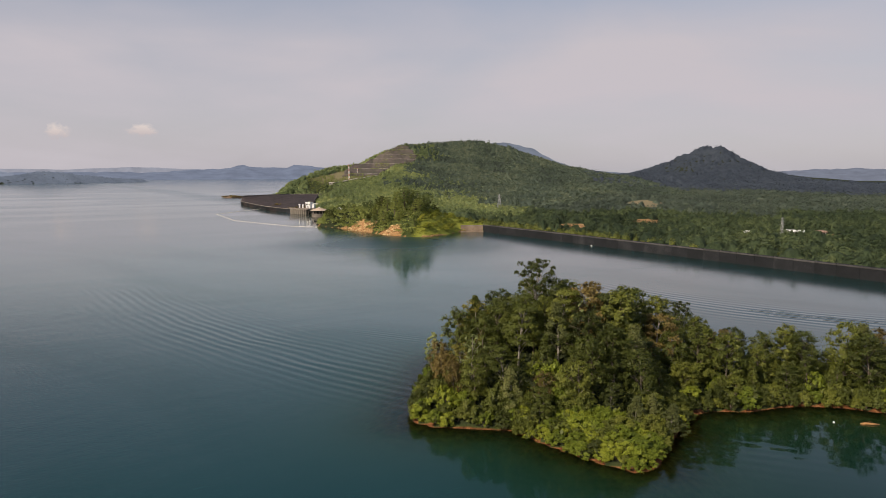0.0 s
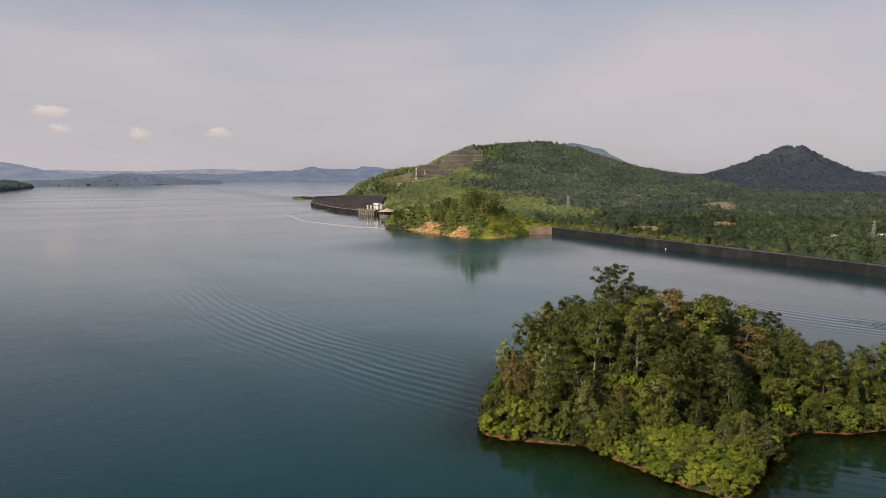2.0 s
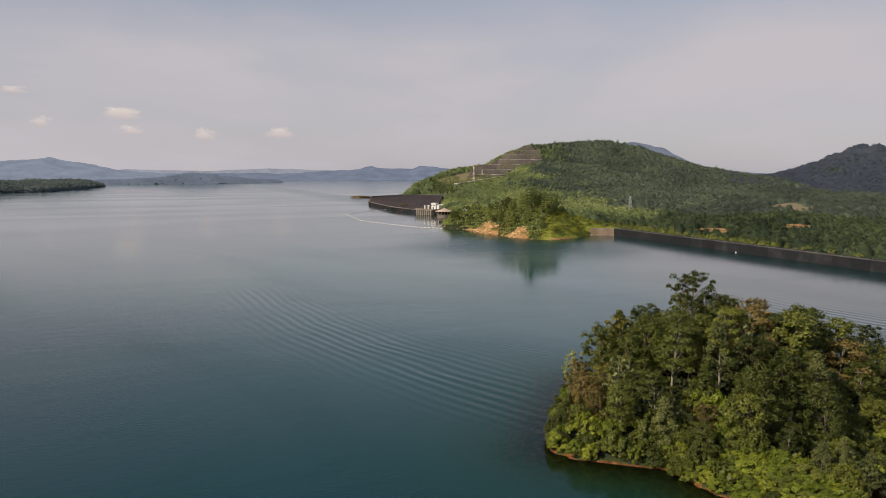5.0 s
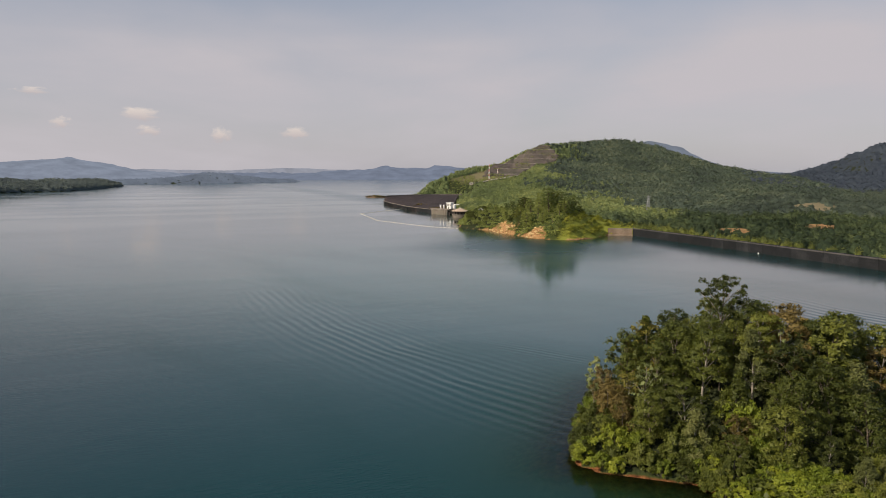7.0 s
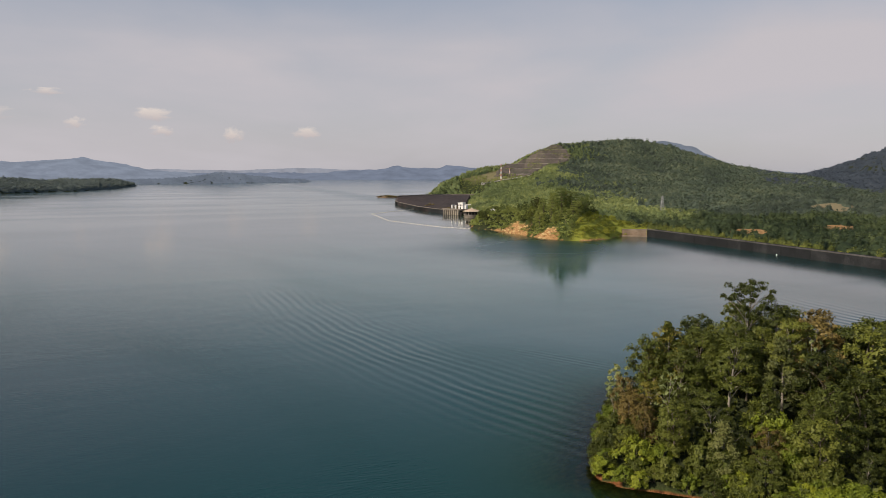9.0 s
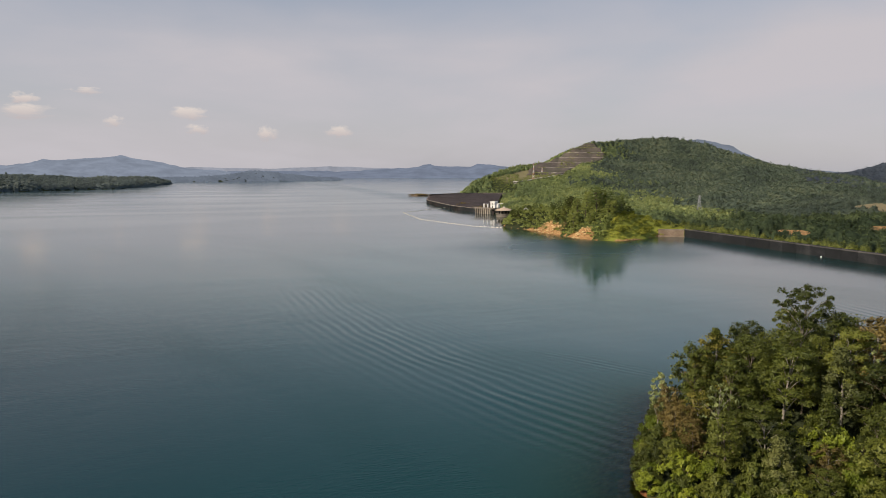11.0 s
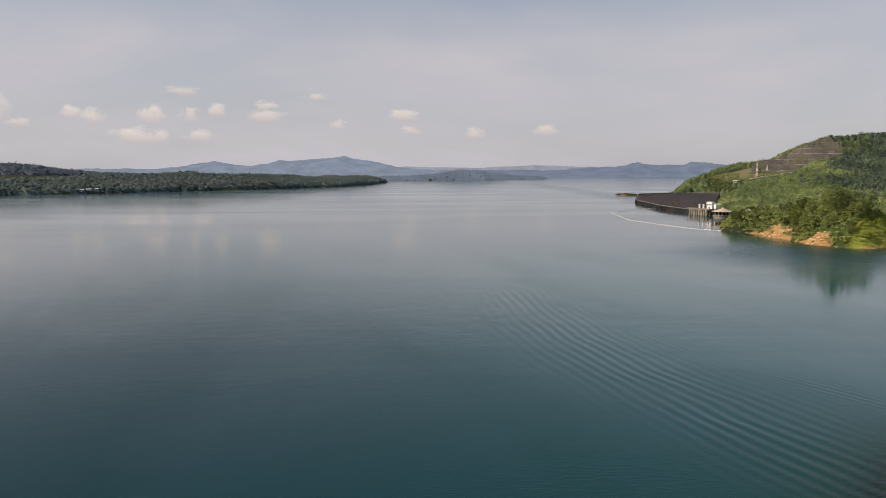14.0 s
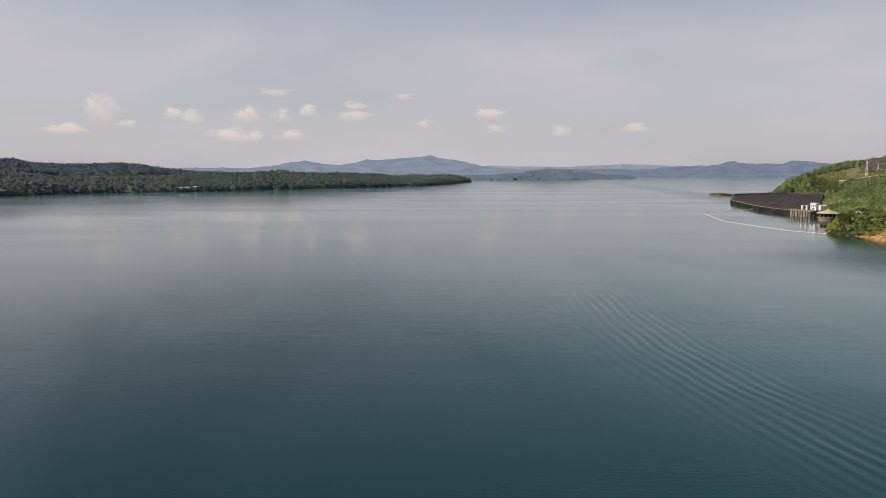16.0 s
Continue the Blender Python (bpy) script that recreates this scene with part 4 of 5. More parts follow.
# ---- trees and shrubs that stand near ----
def leafy_crown(rng, clumps, leaves, size, flat=0.8):
    """Leaves in clumps, given as (centre, radius): a shell of small leaves round a few large inner sprays."""
    c = np.array([p for p, _ in clumps])
    r = np.array([q for _, q in clumps])
    n = len(c)
    away = c - c.mean(axis=0)
    away /= np.linalg.norm(away, axis=1)[:, None] + 1e-6
    out = []
    for count, lo, hi, s0, ruffle in ((leaves, 0.55, 1.22, size, 0.62), (max(4, leaves // 8), 0.1, 0.62, size * 2.3, 0.4)):
        w = rng.normal(size=(n, count, 3))
        w /= np.linalg.norm(w, axis=2)[:, :, None]
        w[:, :, 2] = np.where(w[:, :, 2] < -0.4, -w[:, :, 2], w[:, :, 2])
        at = c[:, None, :] + w * (r[:, None, None] * rng.uniform(lo, hi, (n, count, 1))) * np.array([1, 1, flat])
        nor = w * 0.6 + away[:, None, :] * 0.55 + rng.normal(scale=ruffle, size=w.shape) + np.array([0, 0, 0.3])
        nor /= np.linalg.norm(nor, axis=2)[:, :, None]
        u = np.cross(nor, rng.normal(size=w.shape))
        u /= np.linalg.norm(u, axis=2)[:, :, None]
        v = np.cross(nor, u)
        s = rng.uniform(0.6, 1.4, (n, count, 1)) * s0
        sag = nor * s * 0.25
        out.append(np.stack([at - u * s * 1.1 - v * s * 0.4 + sag, at + u * s * 1.3 - sag, at - u * s * 0.4 + v * s * 0.7], 2).reshape(-1, 3))
    return np.concatenate(out)


def tree_parts(seed, height, spread, style, leaves, size, n_clumps, leaf, bark):
    """Trunk with limbs, and crown, of one kind of tree."""
    rng = np.random.default_rng(seed)
    rad = 0.011 * height + 0.05
    lean = rng.normal(scale=0.05, size=2)
    bottom = {"broad": 0.17, "tall": 0.62, "layer": 0.42, "shrub": 0.12, "spire": 0.2, "bare": 0.45}[style]
    spine = [(lean[0] * height * t * t, lean[1] * height * t * t, height * t * 0.94) for t in (0, 0.15, 0.35, 0.55, 0.75, 1.0)]
    if style == "tall":
        spine = [(p[0] * 0.6, p[1] * 0.6, p[2] * 0.78) for p in spine]
    spine[0] = (0, 0, -0.9)
    pieces = [tube(spine, [rad * 1.35, rad, rad * 0.8, rad * 0.6, rad * 0.4, 0.02], 7)]
    clumps = []
    for i in range(n_clumps):
        t = (i + rng.random()) / n_clumps
        f = bottom + (1 - bottom) * t
        if style == "layer":
            f = bottom + (1 - bottom) * (math.floor(t * 5) + 0.5) / 5
        if style == "broad":
            wide = math.sqrt(max(0.04, 1 - ((t - 0.42) / 0.62) ** 2))
        elif style == "tall":
            wide = math.sqrt(max(0.1, 1 - ((t - 0.5) / 0.6) ** 2))
        elif style == "layer":
            wide = 1.0 - 0.5 * t
        elif style == "spire":
            wide = 1.02 - t
        else:
            wide = math.sqrt(max(0.05, 1 - t * t))
        a = i * 2.39996 + rng.uniform(-0.5, 0.5)
        uneven = 1 + 0.22 * math.sin(2 * a + seed) + 0.16 * math.sin(5 * a + 3 * f * 4 + seed)
        out = spread * wide * uneven * math.sqrt(rng.uniform(0.16, 1.15))
        r = spread * rng.uniform(0.14, 0.33) * (1.1 if style in ("shrub", "broad") else 0.9)
        c = np.array([lean[0] * height * f * f + out * math.cos(a), lean[1] * height * f * f + out * math.sin(a), height * f])
        clumps.append((c, r))
        if i % 3 == 0 and style != "shrub":
            k = max(0.18, f - 0.16 - 0.1 * rng.random())
            b = (lean[0] * height * k * k, lean[1] * height * k * k, height * k * 0.94)
            mid = ((b[0] + c[0]) / 2, (b[1] + c[1]) / 2, (b[2] + c[2]) / 2 + 0.15 * out)
            pieces.append(tube([b, mid, tuple(c)], [rad * 0.42, rad * 0.26, 0.02], 4))
        elif style == "shrub" and i % 4 == 0:
            pieces.append(tube([(0, 0, -0.3), (c[0] * 0.5, c[1] * 0.5, c[2] * 0.6), tuple(c)], [0.06, 0.04, 0.012], 4))
    v, f = join(pieces)
    trunk = mesh_of("trunk", v, f, bark, True)
    crown = quads_mesh("crown", leafy_crown(rng, clumps, leaves, size, 0.5 if style == "layer" else 0.8), leaf, 3)
    return trunk, crown


SPECIES = {}
LABELS = {
    "broad_deep": "broad dark green tree on the wooded islet", "broad_green": "leafy green tree on the wooded islet",
    "layer": "green tree with its branches in flat tiers", "slim": "slender dark tree with a narrow crown",
    "rust": "tree with browned leaves near the water", "gold": "tree with yellowing leaves",
    "emergent": "tall tree with an open crown on a bare trunk", "sapling": "pale young tree with thin leafage",
    "brown_broad": "dull brownish tree leaning over the shore", "bare": "half-bare tree with pale forking limbs",
    "willowy": "grey-green tree with fine drooping leafage by the water",
}


def species(key, count, seed, height, spread, style, leaves, size, n_clumps, leaf, bark=None):
    SPECIES[key] = []
    for i in range(count):
        rng = np.random.default_rng(seed + i)
        SPECIES[key].append((tree_parts(seed + i, height * rng.uniform(0.92, 1.08), spread * rng.uniform(0.9, 1.1), style, leaves, size,
                                        n_clumps, LEAF[leaf], bark or BARK), height))


def plant(key, i, x, y, height, turn, name, label, category, group, wide=1.0):
    """One tree or shrub, grown to a height, at its place on the ground."""
    (trunk, crown), full = SPECIES[key][i % len(SPECIES[key])]
    z = float(lie(np.array([x]), np.array([y]))[0])
    ob = thing(name, label, category, group, "", (x, y, z), turn)
    k = height / full
    ob.scale = (k * wide, k * wide, k)
    part("trunk", trunk, ob)
    part("crown", crown, ob)
    return ob


species("broad_deep", 4, 100, 12.0, 4.0, "broad", 66, 0.185, 56, "deep")
species("broad_green", 4, 120, 11.0, 3.7, "broad", 66, 0.185, 54, "green")
species("layer", 2, 140, 12.5, 4.2, "layer", 86, 0.185, 44, "green", PALE_BARK)
species("slim", 2, 150, 12.5, 2.3, "spire", 60, 0.185, 46, "deep")
species("rust", 2, 160, 9.0, 2.9, "broad", 54, 0.175, 44, "rust")
species("gold", 1, 170, 10.0, 3.2, "broad", 54, 0.185, 42, "gold", PALE_BARK)
species("emergent", 2, 180, 17.0, 3.5, "tall", 62, 0.185, 46, "deep", PALE_BARK)
species("sapling", 1, 190, 8.0, 1.6, "tall", 44, 0.19, 16, "pale", PALE_BARK)
species("brown_broad", 2, 195, 9.0, 3.2, "broad", 54, 0.175, 44, "rust", PALE_BARK)
species("bare", 2, 240, 11.0, 3.0, "bare", 9, 0.15, 26, "pale", PALE_BARK)
species("willowy", 2, 250, 8.0, 2.6, "spire", 84, 0.120, 50, "willow", PALE_BARK)
species("shrub_lime", 3, 200, 2.6, 1.9, "shrub", 64, 0.150, 24, "lime")
species("shrub_green", 3, 210, 2.8, 1.9, "shrub", 64, 0.155, 24, "green")


def spread_points(rng, poly, gap, tries, lo=-1e9, hi=1e9, keep=None):
    """Points inside an outline, no two nearer than gap."""
    px, py = [p[0] for p in poly], [p[1] for p in poly]
    x, y = rng.uniform(min(px), max(px), tries), rng.uniform(min(py), max(py), tries)
    d = inside_distance(x, y, poly)
    ok = (d > lo) & (d < hi)
    if keep is not None:
        ok &= keep(x, y)
    out = np.empty((0, 2))
    for p in np.column_stack([x, y])[ok]:
        if len(out) == 0 or np.min(np.hypot(out[:, 0] - p[0], out[:, 1] - p[1])) > gap:
            out = np.vstack([out, p])
    return out


rng = np.random.default_rng(5)
FRONT_SLOPE = [(14, 117), (20, 110), (30, 104), (36, 106), (37, 112), (30, 117), (20, 120)]


def on_slope(x, y):
    return inside_distance(x, y, FRONT_SLOPE) > 0


for x, y in spread_points(rng, ISLET, 4.3, 9000, 2.2, keep=lambda x, y: ~on_slope(x, y) & (np.hypot(x - 17.3, y - 149) > 4) & (x < 128) & ((x > 2) | (inside_distance(x, y, ISLET) > 4.4))):
    mound = math.exp(-(((x - 20) / 30) ** 2 + ((y - 150) / 24) ** 2))
    d = float(inside_distance(np.array([x]), np.array([y]), ISLET)[0])
    height = (6.8 + 5.0 * mound) * rng.uniform(0.58, 1.36) * min(1.0, 0.62 + d * 0.06) * (1.0 + 0.35 * min(1.0, max(0.0, (x - 62) / 14))) * (0.93 + 0.07 * min(1.0, max(0.0, (x + 2) / 20)))
    u = rng.random()
    if x < 3 and d < 8:
        key = "rust" if u < 0.55 else "gold" if u < 0.65 else "broad_green"
    elif x > 44:
        key = "broad_deep" if u < 0.45 else "broad_green" if u < 0.76 else "slim" if u < 0.9 else "willowy" if u < 0.95 else "rust"
    else:
        key = "broad_deep" if u < 0.36 else "broad_green" if u < 0.57 else "layer" if u < 0.68 else "slim" if u < 0.78 else "emergent" if u < 0.84 else "brown_broad" if u < 0.91 else "gold" if u < 0.95 else "willowy"
    plant(key, int(rng.integers(0, 4)), x, y, height, rng.uniform(0, 360), "tree", LABELS[key], "tree", "trees on the islet", rng.uniform(0.84, 1.16))
plant("emergent", 0, 17.3, 149, 16.6, 40, "tree", "tallest islet tree with an open crown on a bare trunk", "tree", "trees on the islet")
plant("emergent", 1, 48, 152, 12.0, 130, "tree", "tall tree with an open crown at the islet's neck", "tree", "trees on the islet")
for key, x, y, h, turn, wide in (("gold", 5, 150, 10.5, 10, 1.0), ("bare", 4.2, 133, 9.5, 30, 1.0), ("bare", 26, 141, 10.5, 200, 0.9), ("willowy", 11.6, 124.5, 8.4, 0, 1.1), ("willowy", 38.2, 117.4, 6.6, 70, 1.15),
                                ("rust", -2.4, 140.5, 8.6, 20, 0.72), ("rust", -1.8, 134.0, 7.4, 110, 0.72), ("layer", 33, 143, 13.0, 50, 1.0), ("layer", 22, 141, 12.6, 250, 0.95),
                                ("sapling", -3.6, 146.0, 9.6, 0, 0.9), ("sapling", -4.2, 143.0, 8.0, 140, 0.9)):
    plant(key, int(turn) % 2, x, y, h, turn, "tree", LABELS[key], "tree", "trees on the islet", wide)
for x, y in spread_points(rng, ISLET, 1.35, 26000, -1.7, 2.4, keep=lambda x, y: ~on_slope(x, y) & ((x > 2) | (inside_distance(x, y, ISLET) > -0.7)) & (y < 160) & (x < 118) & (lie(x, y) > 0.03)):
    key = "shrub_lime" if rng.random() < (0.45 if x < 12 else 0.18) else "shrub_green"
    room = float(inside_distance(np.array([x]), np.array([y]), ISLET)[0])
    plant(key, int(rng.integers(0, 3)), x, y, min(rng.uniform(1.5, 3.6), 2.1 + 1.0 * max(room, 0.0)), rng.uniform(0, 360), "shrub",
          "bright green shrub at the water's edge" if key == "shrub_lime" else "green shrub at the water's edge", "shrub", "shrubs on the islet's shore", rng.uniform(0.8, 1.1))
for x, y in spread_points(rng, ISLET, 2.9, 9000, 2.6, 7.5, keep=lambda x, y: ~on_slope(x, y) & (y < 146) & (x < 110)):
    plant("shrub_green" if rng.random() < 0.88 else "shrub_lime", int(rng.integers(0, 3)), x, y, rng.uniform(2.4, 4.6), rng.uniform(0, 360), "shrub",
          "tall green shrub below the islet's trees", "shrub", "shrubs on the islet's shore", rng.uniform(0.7, 1.0))
for x, y in spread_points(rng, FRONT_SLOPE, 1.5, 4000, -0.4, keep=lambda x, y: (inside_distance(x, y, ISLET) > -0.9) & (lie(x, y) > 0.05)):
    plant("shrub_lime" if rng.random() < 0.8 else "shrub_green", int(rng.integers(0, 3)), x, y, rng.uniform(0.9, 1.9) + 0.12 * max(0.0, float(inside_distance(np.array([x]), np.array([y]), ISLET)[0])), rng.uniform(0, 360), "shrub",
          "bright green shrub on the islet's open point", "shrub", "shrubs on the islet's point", rng.uniform(1.1, 1.5))
for i in range(7):
    f = i / 6
    plant("shrub_lime" if i % 3 else "shrub_green", i, 21.5 - 3.4 * f + rng.uniform(-0.6, 0.6), 120.5 + 12.0 * f, 3.2 + 2.0 * f, rng.uniform(0, 360), "shrub", "tall bush hung with bright green creepers", "shrub", "shrubs on the islet's point", 0.8)

rng = np.random.default_rng(6)
ux, uy = scatter(rng, -8, 128, 104, 176, 2.6)
ok = inside_distance(ux, uy, ISLET) > 2.0
tagged(new("undergrowth", quads_mesh("undergrowth", clump_cards(rng, ux[ok], uy[ok], lie(ux[ok], uy[ok]) - 0.3, rng.uniform(1.1, 2.0, ok.sum()),
       rng.uniform(1.0, 3.2, ok.sum()), 24, 0.20), LEAF["deep"])), "tangled green undergrowth below the islet's trees", "undergrowth", kind="stuff")

# the headland
species("head_deep", 3, 300, 13.0, 4.2, "broad", 64, 0.26, 36, "head")
species("head_tall", 2, 305, 17.0, 3.8, "layer", 70, 0.26, 34, "head")
species("head_green", 3, 310, 11.0, 4.0, "broad", 64, 0.26, 34, "green")
species("head_shrub", 2, 320, 3.2, 2.6, "shrub", 60, 0.22, 18, "grass")
HEAD = [(-128, 582), (-110, 570), (-88, 540), (-60, 507), (-44, 497), (-32, 500), (-20, 514), (-6, 545), (0, 600), (-40, 640), (-130, 650)]
rng = np.random.default_rng(8)


def cut_face(x, y):
    bare_spot = (((x + 88) / 24) ** 2 + ((y - 540) / 16) ** 2 < 1) | (((x + 58) / 8) ** 2 + ((y - 506) / 7) ** 2 < 1)
    return bare_spot & (lie(x, y) < 7.5)


def grassy(x, y):
    return x > -40 + (y - 500) * 0.18


for x, y in spread_points(rng, HEAD, 7.2, 8000, 1.2, keep=lambda x, y: ~cut_face(x, y) & ~grassy(x, y)):
    tall = math.exp(-(((x + 52) / 20) ** 2 + ((y - 530) / 26) ** 2))
    key = "head_tall" if rng.random() < 0.45 * tall else "head_deep" if rng.random() < 0.6 else "head_green"
    plant(key, int(rng.integers(0, 3)), x, y, (6.2 + 11.0 * tall) * rng.uniform(0.66, 1.2), rng.uniform(0, 360), "tree",
          {"head_deep": "dark green tree on the headland", "head_tall": "tall dark tree with tiered boughs on the headland", "head_green": "green tree on the headland"}[key], "tree", "trees on the headland")
for x, y in spread_points(rng, HEAD, 5.0, 7000, 0.2, keep=lambda x, y: ~cut_face(x, y) & grassy(x, y)):
    plant("head_shrub", int(rng.integers(0, 2)), x, y, rng.uniform(1.2, 3.2), rng.uniform(0, 360), "shrub",
          "low bright green bush on the grassy headland slope", "shrub", "bushes on the headland", rng.uniform(1.0, 1.4))

rng = np.random.default_rng(9)
ux, uy = scatter(rng, -134, 10, 490, 655, 2.9)
ok = (lie(ux, uy) > 0.15) & (inside_distance(ux, uy, MAINLAND) > 0.2) & (inside_distance(ux, uy, HEAD) > -14) & ~(cut_face(ux, uy) & (rng.random(len(ux)) < 0.86))
ux, uy = ux[ok], uy[ok]
open_side = grassy(ux, uy)
size = np.where(open_side, rng.uniform(0.9, 1.7, len(ux)), rng.uniform(1.6, 3.0, len(ux)))
tall = np.where(open_side, rng.uniform(0.7, 2.3, len(ux)), rng.uniform(1.6, 4.6, len(ux)))
tagged(new("undergrowth", quads_mesh("undergrowth", clump_cards(rng, ux, uy, lie(ux, uy) - 0.4, size, tall, 30, 0.21), None, 4,
       [LEAF["head"], LEAF["grass"]], np.repeat(open_side.astype(int), 30))), "thick scrub, bright green on the headland's open side", "undergrowth", kind="stuff")


def boulder(seed, mat):
    rng = np.random.default_rng(seed)
    bm = bmesh.new()
    bmesh.ops.create_icosphere(bm, subdivisions=2, radius=1.0)
    for v in bm.verts:
        k = 1 + 0.55 * noise.noise(v.co * 1.5 + Vector((seed, 0, 0))) + 0.35 * noise.noise(v.co * 3.5 + Vector((0, seed, 0)))
        v.co = Vector((v.co.x * k * 1.3, v.co.y * k, v.co.z * k * 0.8))
    me = bpy.data.meshes.new("boulder")
    bm.to_mesh(me)
    bm.free()
    me.materials.append(mat)
    return me


TAN_ROCK = rough_solid("tan_rock", [(0.34, 0.22, 0.095), (0.54, 0.39, 0.190), (0.68, 0.54, 0.32)], 0.4, 2.0, 0.95, 0.25)
rocks = [boulder(k, TAN_ROCK) for k in range(4)]
CUT = [(-112, 566), (-98, 550), (-86, 533), (-66, 508), (-52, 497), (-52, 508), (-66, 528), (-84, 550), (-100, 568)]
for i, (x, y) in enumerate(spread_points(rng, CUT, 2.9, 1600, 0.0, keep=lambda x, y: cut_face(x, y))):
    z = float(lie(np.array([x]), np.array([y]))[0])
    ob = new("boulder", rocks[i % 4])
    k = rng.uniform(0.4, 1.5)
    ob.matrix_basis = pose(x, y, z + 0.1 * k, 0, 0, rng.uniform(0, 360)) @ Matrix.Diagonal((k, k, k * 0.8, 1))
    tagged(ob, "tan weathered boulder on the bare earth bank", "boulder", "boulders on the headland's bank")

# ---- dam on the near side of the valley ----
def along_line(line, step):
    """Stations along a plan line: place and heading, every step metres."""
    out, rest = [], 0.0
    for (ax, ay), (bx, by) in zip(line, line[1:]):
        n = math.hypot(bx - ax, by - ay)
        d = rest
        while d < n:
            out.append((ax + (bx - ax) * d / n, ay + (by - ay) * d / n, math.degrees(math.atan2(by - ay, bx - ax))))
            d += step
        rest = d - n
    return out


def wall_panel(length, high, thick, deep, mat, batter=0.0):
    """A cast wall panel with chamfered ends and a slight batter; its face lies along x at y = 0."""
    bm = bmesh.new()
    bmesh.ops.create_cube(bm, size=1.0)
    bmesh.ops.scale(bm, vec=(length, thick, high + deep), verts=bm.verts)
    bmesh.ops.translate(bm, vec=(length / 2, thick / 2, (high - deep) / 2), verts=bm.verts)
    bmesh.ops.bevel(bm, geom=[e for e in bm.edges if abs(e.verts[0].co.x - e.verts[1].co.x) < 1e-4 and abs(e.verts[0].co.y - e.verts[1].co.y) < 1e-4],
                    offset=0.05, segments=1, affect="EDGES")
    me = bpy.data.meshes.new("panel")
    bm.to_mesh(me)
    bm.free()
    me.materials.append(mat)
    return me


dam = thing("dam_wall", "long dark weathered concrete dam wall along the lake", "dam", kind="structure")
panel = wall_panel(9.94, 4.9, 8.0, 8.0, DARK_CONCRETE)
# coping lighter than the wall: light along the top put into its colour
cope = box_mesh("coping", (9.9, 1.0, 0.7), DULL_CONCRETE, (4.97, 0.35, 5.25), 0.06)
rail_post = box_mesh("kerb_block", (0.5, 0.4, 0.5), DULL_CONCRETE, (0.4, 0.6, 5.85), 0.05)
for x, y, a in along_line(DAM_LINE, 10.0):
    p = part("panel", panel, dam)
    p.matrix_basis = pose(x, y, 0, 0, 0, a)
    p.scale = (1, 1, 1)
    c = part("coping", cope, dam)
    c.matrix_basis = pose(x, y, 0, 0, 0, a)
    k = part("kerb_block", rail_post, dam)
    k.matrix_basis = pose(x, y, 0, 0, 0, a)

side = thing("retaining_wall", "pale concrete retaining wall between the headland and the dam", "wall", kind="structure")
TAN_CONCRETE = rough_solid("tan_concrete", [(0.17, 0.125, 0.09), (0.28, 0.215, 0.16), (0.40, 0.325, 0.25)], 0.15, 1.5, 0.9, 0.05)
light_panel = wall_panel(5.6, 4.6, 1.6, 5.0, TAN_CONCRETE)
for i in range(3):
    p = part("panel", light_panel, side)
    p.matrix_basis = pose(-8.6 + 5.66 * i, 536.6 + 0.1 * i, 0, 0, 0, 1.5)
bpart = part("coping", box_mesh("coping", (17.2, 1.9, 0.5), CONCRETE, (8.6, 0.8, 4.85), 0.06), side)
bpart.matrix_basis = pose(-8.6, 536.6, 0, 0, 0, 1.5)

ledge = part("ledge", box_mesh("ledge", (17.4, 3.0, 3.6), TAN_CONCRETE, (8.6, -1.3, -1.0), 0.08), side)
ledge.matrix_basis = pose(-8.6, 536.6, 0, 0, 0, 1.5)

# ---- rockfill dam across the lake ----
FOOT = [(-340, 1005), (-322, 955), (-300, 915), (-276, 872), (-251, 829), (-229, 800), (-207, 774)]
CREST = [(-338, 1012), (-326, 1045), (-312, 1070), (-296, 1088), (-284, 1098), (-268, 1104), (-250, 1108)]


def rockfill():
    rng = np.random.default_rng(31)
    rows, cols = 26, 60
    foot = FOOT + [(-176, 742)]
    crest = CREST

    def at(line, t):
        seg = [math.dist(a, b) for a, b in zip(line, line[1:])]
        d = t * sum(seg)
        for (a, b), n in zip(zip(line, line[1:]), seg):
            if d <= n:
                return (a[0] + (b[0] - a[0]) * d / n, a[1] + (b[1] - a[1]) * d / n)
            d -= n
        return line[-1]
    verts, faces = [], []
    for i in range(rows):
        v = i / (rows - 1)
        for j in range(cols):
            a, b = at(foot, j / (cols - 1)), at(crest, j / (cols - 1))
            z = 3.4 + 6.4 * v ** 0.8 + (rng.uniform(-0.35, 0.45) if 0 < i < rows - 1 else 0)
            verts.append((a[0] + (b[0] - a[0]) * v, a[1] + (b[1] - a[1]) * v, z))
    for i in range(rows - 1):
        for j in range(cols - 1):
            faces.append((i * cols + j, i * cols + j + 1, (i + 1) * cols + j + 1, (i + 1) * cols + j))
    # skirt down into the ground
    rim = [j for j in range(cols)] + [i * cols + cols - 1 for i in range(1, rows)] + [(rows - 1) * cols + j for j in range(cols - 2, -1, -1)] + [i * cols for i in range(rows - 2, 0, -1)]
    base = len(verts)
    verts += [(verts[k][0], verts[k][1], -3) for k in rim]
    n = len(rim)
    faces += [(rim[k], rim[(k + 1) % n], base + (k + 1) % n, base + k) for k in range(n)]
    return mesh_of("rock_slope", verts, faces, ROCKFILL)


